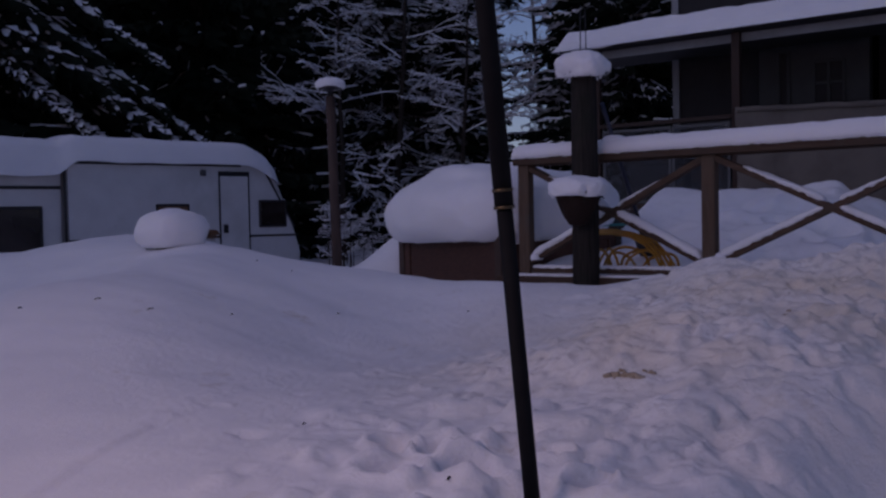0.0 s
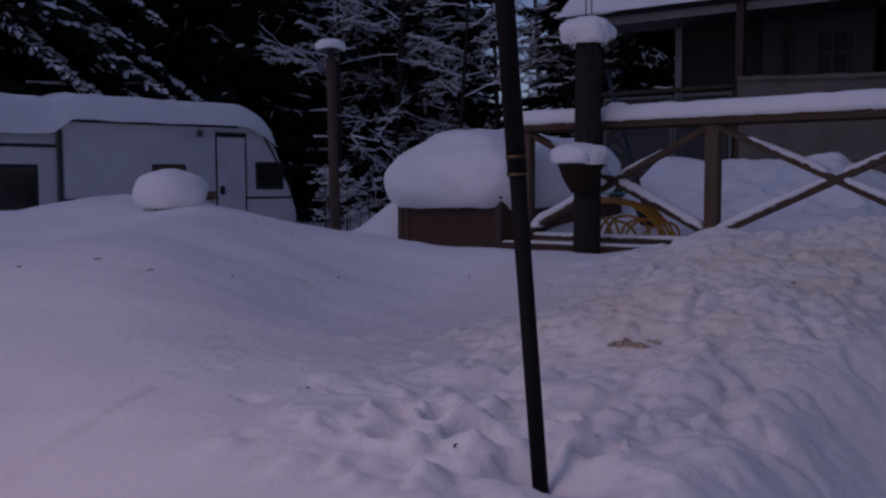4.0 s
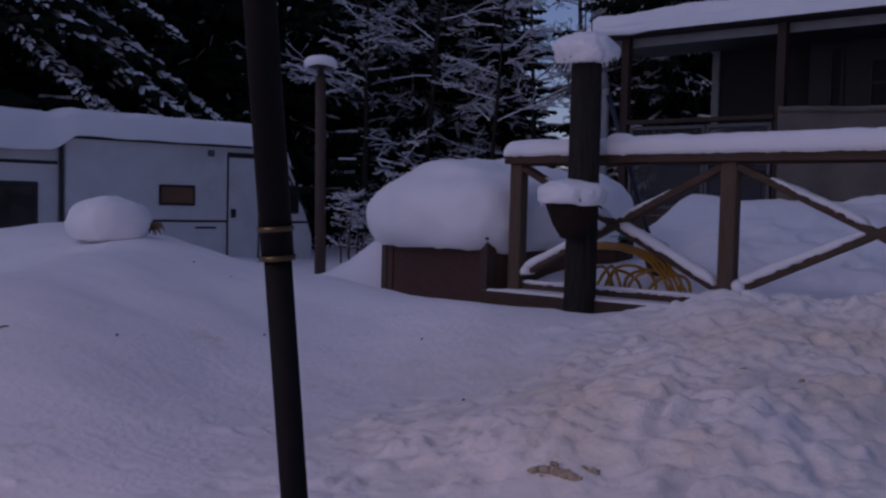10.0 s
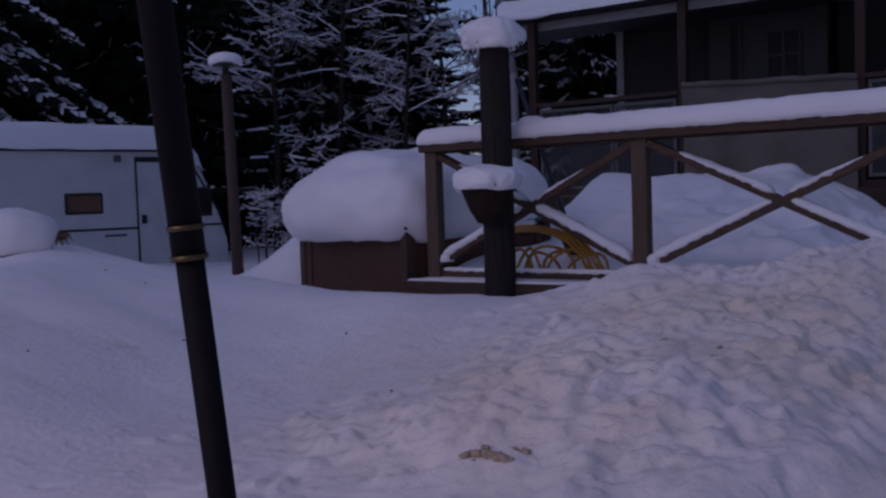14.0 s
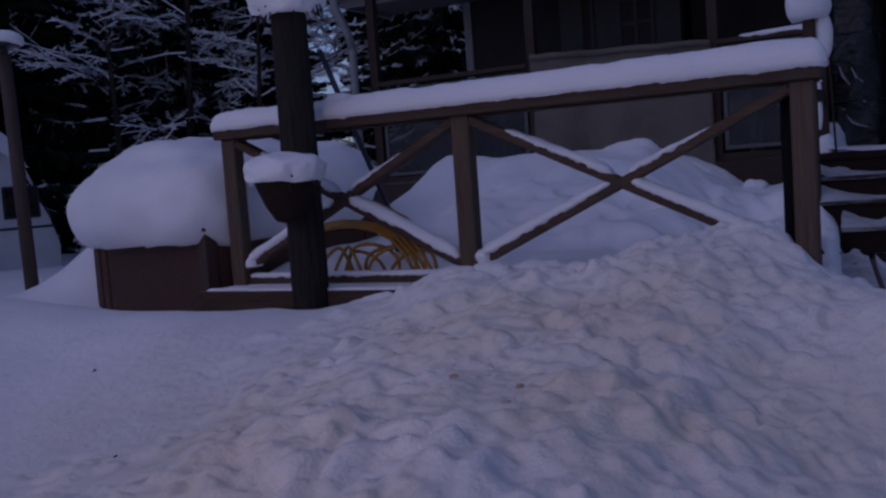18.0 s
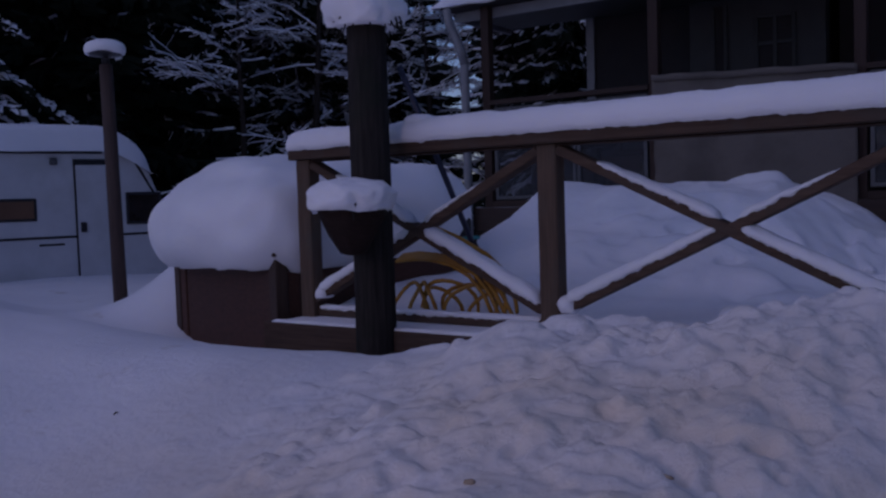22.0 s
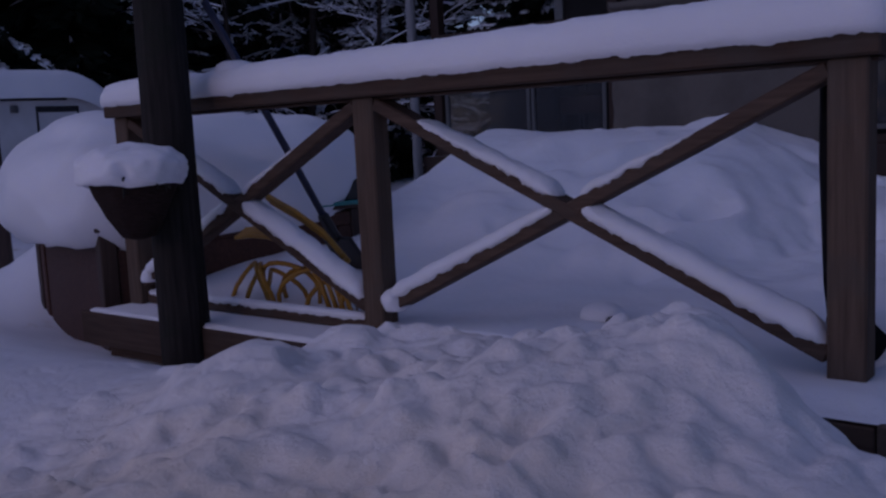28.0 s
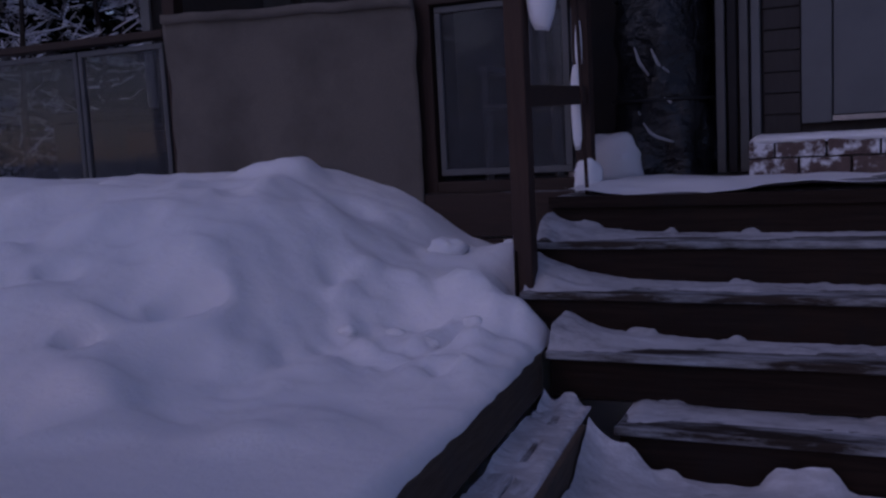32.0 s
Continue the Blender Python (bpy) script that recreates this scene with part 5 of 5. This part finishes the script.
# overhead cable from the house into the wood
for k, dz in enumerate((0.0, 0.16)):
    oc = thing("overhead_cable", (-2.9, 4.0, 2.9), "thin black overhead cable to the house", "cable", "overhead cables")
    A, B = Vector((-2.6, 5.1, 3.05 + dz)), Vector((-19.5, 27.0, 6.3 + 2 * dz))
    tube("wire", [A.lerp(B, f / 12) - Vector((0, 0, 0.9 * 4 * (f / 12) * (1 - f / 12))) for f in range(13)], 0.011, M_BLACK, oc, 5)

# rainwater pipe at the porch corner
pipe = thing("downpipe", (-3.02, 3.92, 1.2), "pale rainwater downpipe at the porch corner", "pipe")
tube("bend", [(-3.16, 3.84, 2.44), (-3.14, 3.85, 2.30), (-3.05, 3.90, 2.06), (-3.02, 3.92, 1.9)], 0.042, M_DIMWHITE, pipe, 12)
tube("shaft", [(-3.02, 3.92, 1.9), (-3.02, 3.92, -0.4)], 0.042, M_DIMWHITE, pipe, 12)
lathe("bracket", (-3.02, 3.92, 1.1), [(0.05, -0.02), (0.05, 0.02)], M_GREY, pipe, 12)

# pale chair behind the glass by the steps
pc = thing("slat_back_chair", (1.0, 4.45, PZ), "pale slat-back chair standing behind the glass", "chair")
for dx in (-0.2, 0.2):
    for dy in (-0.19, 0.19):
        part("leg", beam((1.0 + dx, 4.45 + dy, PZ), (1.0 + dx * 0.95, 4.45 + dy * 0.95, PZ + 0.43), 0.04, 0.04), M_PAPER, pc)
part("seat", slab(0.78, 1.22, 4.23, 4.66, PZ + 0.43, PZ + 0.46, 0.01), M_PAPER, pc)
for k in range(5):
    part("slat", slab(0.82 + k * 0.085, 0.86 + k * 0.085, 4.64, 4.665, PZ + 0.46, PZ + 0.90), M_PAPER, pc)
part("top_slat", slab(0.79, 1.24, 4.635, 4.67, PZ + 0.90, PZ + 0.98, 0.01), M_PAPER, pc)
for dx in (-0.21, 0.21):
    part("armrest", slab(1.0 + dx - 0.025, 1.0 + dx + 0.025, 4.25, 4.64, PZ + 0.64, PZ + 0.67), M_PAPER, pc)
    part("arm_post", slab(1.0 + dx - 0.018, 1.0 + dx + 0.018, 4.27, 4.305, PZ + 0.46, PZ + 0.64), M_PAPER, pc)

# lamp post at the near end of the yard
yl = thing("yard_lamp", (0.5, -7.5, -0.4), "lit lamp on a dark post by the yard", "lamp post")
tube("pole", [(0.5, -7.5, -0.9), (0.5, -7.5, 2.55)], 0.04, M_BLACK, yl, 12)
tube("arm", [(0.5, -7.5, 2.52), (0.5, -7.3, 2.58), (0.5, -7.1, 2.56)], 0.02, M_BLACK, yl, 10)
lathe("shade", (0.5, -7.1, 2.46), [(0.16, 0.0), (0.10, 0.08), (0.03, 0.12), (0.03, 0.10), (0.09, 0.07), (0.15, 0.0)], M_BLACK, yl, 20)

# dry twigs and litter on the snow
litter = random.Random(9)
for k in range(12):
    x, y = ((-1.54, -3.485), (-1.80, -3.61))[k] if k < 2 else (litter.uniform(-3.2, 1.4), litter.uniform(-4.6, -1.4))
    a = litter.uniform(0, 3.1)
    L = 0.016 if k < 2 else litter.uniform(0.005, 0.012)
    z = ground_z(x, y) + 0.004
    tw = thing("twig", (x, y, z), "tiny dark twig lying on the snow", "twig", "twigs on the snow")
    tube("stick", [(x - L * math.cos(a), y - L * math.sin(a), z), (x, y, z + 0.006), (x + L * math.cos(a), y + L * math.sin(a), z + 0.002)], 0.003, M_TWIG, tw, 6)

# dead plants hanging under the snow caps
for nm, cx, cy, cz, rr, drop, cnt in (("hanging_plant", LOGX, LOGY, 1.475, 0.18, 0.06, 44), ("planter_plant", BX, BY, 0.595, 0.19, 0.05, 30), ("pot_plant", -3.36, -1.66, 0.37, 0.13, 0.06, 46)):
    hp = thing(nm, (cx, cy, cz), "dead dark plant stems frozen under the snow", "plant")
    hv, hf = [], []
    for k in range(cnt):
        a = litter.uniform(0, 6.283)
        r1 = rr * litter.uniform(0.55, 1.0)
        p0 = Vector((cx + 0.5 * r1 * math.cos(a), cy + 0.5 * r1 * math.sin(a), cz + 0.02))
        p1 = Vector((cx + r1 * math.cos(a), cy + r1 * math.sin(a), cz + litter.uniform(-0.02, 0.02)))
        p2 = p1 + Vector((0.02 * math.cos(a), 0.02 * math.sin(a), -drop * litter.uniform(0.2, 1.0)))
        vs, fs = tube_data([p0, p1, p2], [0.006, 0.007, 0.003], 4, False)
        o = len(hv)
        hv += vs
        hf += [tuple(o + i for i in f) for f in fs]
    tagged(arr_mesh("stem_tangle", hv, hf, M_DRYLEAF if nm == "pot_plant" else M_TWIG, hp, "", False), kind="stuff")

# ---- forest ----
def spruce(name, h, spread, seed, snowy=1.0, n_whorl=26, boughs=(), nseg=8):
    rnd = random.Random(seed)
    t = thing(name, (0, 0, 0), "tall dark spruce with snow on its drooping branches", "tree", "spruces")
    tube("trunk", [(0, 0, -0.8), (0, 0, h * 0.5), (0, 0, h)], [h * 0.016, h * 0.010, 0.01], M_BARK, t, 8)
    nv, nf, sv, sf = [], [], [], []

    def quad(vs, fs, a, b, c, d):
        k = len(vs)
        vs.extend((a, b, c, d))
        fs.append((k, k + 1, k + 2, k + 3))

    def branch(z, a, Lb, droop, nseg, heavy, ntw, broad=0.30):
        out = Vector((math.cos(a), math.sin(a), 0))
        side = Vector((-out.y, out.x, 0))
        prev = None
        for s in range(nseg + 1):
            q = s / nseg
            fall = droop * q * (1 - 0.35 * q) - 0.10 * q * q if heavy < 2 else droop * q * (0.75 + 0.1 * q)
            p = Vector((0, 0, z)) + out * (Lb * q) + Vector((0, 0, -fall * Lb + 0.03 * rnd.uniform(-1, 1)))
            if prev is not None:
                wid = min(0.85, Lb * broad) * (1 - 0.75 * abs(q - 0.45)) * (1.15 - q * 0.8)
                for sg in (-1, 1):
                    for tw in range(ntw):
                        m0 = prev.lerp(p, (tw + rnd.uniform(0.1, 0.9)) / ntw)
                        tip = m0 + side * (sg * wid * rnd.uniform(0.4, 1.15)) + out * (wid * rnd.uniform(0.3, 1.4)) + Vector((0, 0, -wid * rnd.uniform(0.15, 0.8)))
                        ax = tip - m0
                        mid = m0 + ax * 0.5 + Vector((0, 0, 0.12 * wid))
                        ww = out * (0.03 + 0.028 * min(2.0, Lb) * rnd.uniform(0.5, 1.2))
                        quad(nv, nf, m0 - ww, m0 + ww, mid + ww * 1.3 - Vector((0, 0, 0.05)), tip)
                        quad(nv, nf, m0, mid, tip - Vector((0, 0, 0.10 * wid)), mid - Vector((0, 0, 0.35 * wid + 0.05)))
                        patch = noise.noise(m0 * 1.7 + Vector((seed, 0, 0)))
                        if (patch > -0.12 or heavy > 2.0) and rnd.random() < 0.6 * heavy:
                            k = out * (rnd.uniform(0.015, 0.05) if heavy < 2 else rnd.uniform(0.045, 0.11))
                            f0, f1 = rnd.uniform(0, 0.5), rnd.uniform(0.5, 0.9)
                            a0, a1 = m0.lerp(mid, f0 * 2) if f0 < 0.5 else mid, mid.lerp(tip, f1 * 2 - 1)
                            up = Vector((0, 0, 0.025 + 0.02 * rnd.random()))
                            quad(sv, sf, a0 - k * 0.5 + up * 0.3, a0 + k * 0.5 + up * 0.3, mid + k + up, mid - k + up)
                            quad(sv, sf, mid - k + up, mid + k + up, a1 + k * 0.3, a1 - k * 0.3)
                if rnd.random() < 0.7 * heavy:
                    up = Vector((0, 0, 0.04))
                    k = min(0.06, wid * 0.16) + (0.012 if heavy < 2 else 0.075)
                    j0, j1 = rnd.uniform(0.3, 1.0), rnd.uniform(0.3, 1.0)
                    quad(sv, sf, prev - side * k * j0, prev + up * rnd.uniform(0.6, 1.5), p + up * rnd.uniform(0.6, 1.5), p - side * k * j1)
                    quad(sv, sf, prev + up, prev + side * k * j0, p + side * k * j1, p + up)
            prev = p

    for w in range(n_whorl):
        f = w / n_whorl
        L = spread * (1 - f) ** 0.8 * rnd.uniform(0.8, 1.1) + 0.15
        nb = rnd.randint(5, 7)
        a0 = rnd.uniform(0, 6.28)
        for b in range(nb):
            branch(h * (0.06 + 0.92 * f) + rnd.uniform(-0.15, 0.15), a0 + 6.283 * b / nb + rnd.uniform(-0.3, 0.3), L * rnd.uniform(0.6, 1.15), rnd.uniform(0.35, 0.75), nseg, snowy * rnd.uniform(0.2, 1.8), 3)
    for z, a, L, droop in boughs:
        branch(z, a, L, droop, 22, 2.6, 4, 0.22)
    tagged(arr_mesh("crown", nv, nf, M_NEEDLE, t, "dark green needle crown", False), kind="stuff")
    tagged(arr_mesh("branch_snow", sv, sf, M_SNOW, t, "snow on the drooping branches", False), kind="stuff")
    return t


def bare_tree(name, h, seed, mat, label, snowy=0.8, pine=False):
    rnd = random.Random(seed)
    t = thing(name, (0, 0, 0), label, "tree", "bare trees")
    lean = Vector((rnd.uniform(-0.05, 0.05), rnd.uniform(-0.05, 0.05), 1))
    pts = [lean * (h * k / 6) + Vector((0.04 * h / 6 * rnd.uniform(-1, 1), 0.04 * h / 6 * rnd.uniform(-1, 1), -0.8 if k == 0 else 0)) for k in range(7)]
    r0 = h * 0.011
    tube("trunk", pts, [r0 * (1 - 0.88 * k / 6) for k in range(7)], mat, t, 8)
    bv, bf, sv, sf, nv, nf = [], [], [], [], [], []

    def add(p, d, L, r, depth):
        n = 4 if depth < 2 else 2
        cur, dirn, path = p.copy(), d.normalized(), [p.copy()]
        for k in range(n):
            dirn = (dirn + Vector((rnd.uniform(-0.25, 0.25), rnd.uniform(-0.25, 0.25), rnd.uniform(-0.2, 0.16)))).normalized()
            cur = cur + dirn * (L / n)
            path.append(cur.copy())
        vs, fs = tube_data(path, [r * (1 - 0.8 * k / n) for k in range(n + 1)], 3, False)
        o = len(bv)
        bv.extend(vs)
        bf.extend(tuple(o + i for i in f) for f in fs)
        for k in range(n):
            a, b = path[k], path[k + 1]
            if abs((b - a).normalized().z) < 0.8 and rnd.random() < snowy:
                s = (b - a).cross(Vector((0, 0, 1))).normalized() * (r * 0.9 + 0.006)
                u = Vector((0, 0, r * 0.5 + 0.008))
                o = len(sv)
                sv.extend((a - s, a + u * 2, b + u * 2, b - s, a + s, b + s))
                sf.extend(((o, o + 1, o + 2, o + 3), (o + 1, o + 4, o + 5, o + 2)))
        if pine and depth >= 1:
            for k in range(5):
                c = path[-1].lerp(path[1], rnd.random())
                for m in range(5):
                    e = c + Vector((rnd.uniform(-1, 1), rnd.uniform(-1, 1), rnd.uniform(-0.5, 0.8))) * 0.22
                    s = Vector((rnd.uniform(-1, 1), rnd.uniform(-1, 1), rnd.uniform(-0.4, 0.4))) * 0.035
                    o = len(nv)
                    nv.extend((c - s, c + s, e + s * 0.4, e - s * 0.4))
                    nf.append((o, o + 1, o + 2, o + 3))
                if rnd.random() < 0.5 * snowy:
                    o = len(sv)
                    q = Vector((0, 0, 0.08))
                    a1 = Vector((rnd.uniform(0.05, 0.11), rnd.uniform(-0.07, 0.07), 0))
                    a2 = Vector((-a1.y, a1.x, 0)) * 0.7
                    sv.extend((c - a1 + q, c - a2 + q, c + a1 + q, c + a2 + q))
                    sf.append((o, o + 1, o + 2, o + 3))
        if depth < (2 if pine else 3):
            for k in range(rnd.randint(4, 6) if depth < 2 else rnd.randint(2, 4)):
                f = rnd.uniform(0.25, 1.0)
                i = min(n - 1, int(f * n))
                base = path[i].lerp(path[i + 1], f * n - i if f < 1 else 1)
                dd = (dirn + Vector((rnd.uniform(-1, 1), rnd.uniform(-1, 1), rnd.uniform(-0.5, 0.6)))).normalized()
                add(base, dd, L * rnd.uniform(0.3, 0.55), r * 0.5, depth + 1)

    nbr = int(h * (2.4 if not pine else 1.7))
    for k in range(nbr):
        f = rnd.uniform(0.16 if not pine else 0.45, 0.98)
        z = f * 6
        i = min(5, int(z))
        p = pts[i].lerp(pts[i + 1], z - i)
        a = rnd.uniform(0, 6.283)
        up = rnd.uniform(-0.1, 0.7)
        add(p, Vector((math.cos(a), math.sin(a), up)), h * 0.20 * (1.15 - f) + 0.4, r0 * 0.24 * (1.2 - f) + 0.004, 0)
    tagged(arr_mesh("twigwork", bv, bf, mat, t, "", False), kind="stuff")
    tagged(arr_mesh("branch_snow", sv, sf, M_SNOW, t, "snow lining the thin branches", False), kind="stuff")
    if nv:
        tagged(arr_mesh("foliage", nv, nf, M_NEEDLE, t, "", False), kind="stuff")
    return t


SPRUCES = [spruce("spruce_tree", 13, 3.1, 11, 0.18), spruce("spruce_tree", 16, 3.3, 12, 0.12), spruce("spruce_tree", 10, 2.6, 13, 0.6), spruce("spruce_tree", 12, 2.6, 14, 0.15, 22, ((5.6, 0.95, 4.6, 0.84), (5.1, 0.70, 4.4, 0.82), (4.8, 1.25, 3.9, 0.80), (4.3, 0.5, 3.2, 0.78), (4.6, 0.2, 3.4, 0.78), (6.4, 0.8, 3.8, 0.80), (4.0, 0.9, 3.2, 0.72), (6.0, 1.3, 3.6, 0.85)))]
SNOWY_SPRUCE = spruce("spruce_tree", 12, 2.9, 16, 1.25, 26)
FAR_SPRUCE = spruce("spruce_tree", 13, 3.2, 15, 0.4, 15, (), 5)
BARES = [bare_tree("birch_tree", 11, 21, M_BIRCH, "slender bare birch lined with snow", 0.85), bare_tree("birch_tree", 9, 22, M_BARK, "bare dark broadleaf tree lined with snow", 0.85), bare_tree("birch_tree", 7, 23, M_BARK, "young bare tree lined with snow")]
PINES = [bare_tree("pine_tree", 13, 31, M_BARK, "tall pine with snow-dusted needle clumps", 0.6, True)]
SHRUB = bare_tree("shrub", 2.2, 41, M_BARK, "bare snowy shrub by the caravan", 0.55)


def plant(tree, x, y, z, rz, s=1.0):
    m = pose(x, y, z, 0, 0, rz) @ Matrix.Diagonal((s, s, s, 1))
    o = copy_thing(tree, pose(x, y, z, 0, 0, rz))
    o.scale = (s, s, s)
    return o


def away(px_angle, dist):
    """A spot at a bearing (degrees left of the y axis) and a distance from the yard's near end."""
    a = radians(px_angle)
    return 2.1 - math.sin(a) * dist, -5.5 + math.cos(a) * dist


rnd = random.Random(5)
plant(SPRUCES[3], *away(66.0, 18.6), -0.4, 0)
for ang, dist, k, s in ((63, 21.0, 0, 1.0), (56.5, 22, 1, 1.0), (52, 20.5, 0, 1.1), (66, 23, 1, 1.1), (48.5, 22, 2, 1.2), (70, 18, 2, 1.3), (58, 24, 0, 1.2), (50, 27, 1, 1.2), (75, 20, 0, 1.1), (80, 22, 1, 1.0)):
    x, y = away(ang, dist)
    plant(SPRUCES[k], x, y, -0.4, rnd.uniform(0, 360), s)
for ang, dist, k, s in ((42, 24, 0, 1.0), (40, 21, 1, 1.0), (37.5, 23, 0, 0.9), (36.2, 26, 1, 1.1), (33, 22, 2, 1.1), (38.5, 28, 0, 1.1), (30.5, 27, 0, 1.0), (43.5, 19, 2, 1.0), (29.5, 30, 1, 1.0), (36, 19.5, 2, 0.9), (41, 30, 1, 1.2), (27, 28, 0, 0.8)):
    x, y = away(ang, dist)
    plant(BARES[k], x, y, -0.4, rnd.uniform(0, 360), s)
for ang, dist, s in ((36.5, 27, 1.0), (39.5, 33, 1.1), (43, 31, 1.1), (46, 26, 0.9)):
    x, y = away(ang, dist)
    plant(PINES[0], x, y, -0.4, rnd.uniform(0, 360), s)
for ang, dist, k, s in ((25.0, 24, 0, 0.9), (22, 21, 2, 1.0), (19, 24, 1, 0.8), (36.5, 40, 2, 1.3), (24, 33, 1, 1.0)):
    x, y = away(ang, dist)
    plant(SPRUCES[k], x, y, -0.4, rnd.uniform(0, 360), s)
for ang, dist, sz in ((25.4, 19, 0.9), (22.6, 21, 1.0), (28.3, 23, 0.9), (37.8, 25, 1.0), (40.3, 23, 0.9), (35.9, 23, 0.8), (43.2, 25, 1.0), (45.3, 24, 1.0)):
    x, y = away(ang, dist)
    plant(SNOWY_SPRUCE, x, y, -0.4, rnd.uniform(0, 360), sz)
for k in range(16):
    ang = 14 + 2.2 * k + rnd.uniform(-0.8, 0.8)
    x, y = away(ang + (2.4 if 31.8 < ang < 35.2 else 0), rnd.uniform(36, 46))
    if k % 2 and ang > 36:
        continue
    plant(FAR_SPRUCE if k % 3 else PINES[0], x, y, -0.4, rnd.uniform(0, 360), rnd.uniform(0.8, 1.1))
for k in range(16):
    x, y = away(rnd.uniform(38.5, 44.6), rnd.uniform(15, 19))
    plant(SHRUB, x, y, -0.5, rnd.uniform(0, 360), rnd.uniform(0.4, 0.65))
# trees that close the yard behind and beside the camera
for k in range(26):
    a = rnd.uniform(95, 350)
    x, y = away(a, rnd.uniform(24, 34))
    if not (y > 4 and x > -3):
        plant(FAR_SPRUCE, x, y, -0.4, rnd.uniform(0, 360), rnd.uniform(0.9, 1.2))
for tr in SPRUCES + BARES + PINES + [SHRUB, FAR_SPRUCE, SNOWY_SPRUCE]:
    tr.location = (rnd.uniform(-30, 10), rnd.uniform(-36, -30), -0.4)
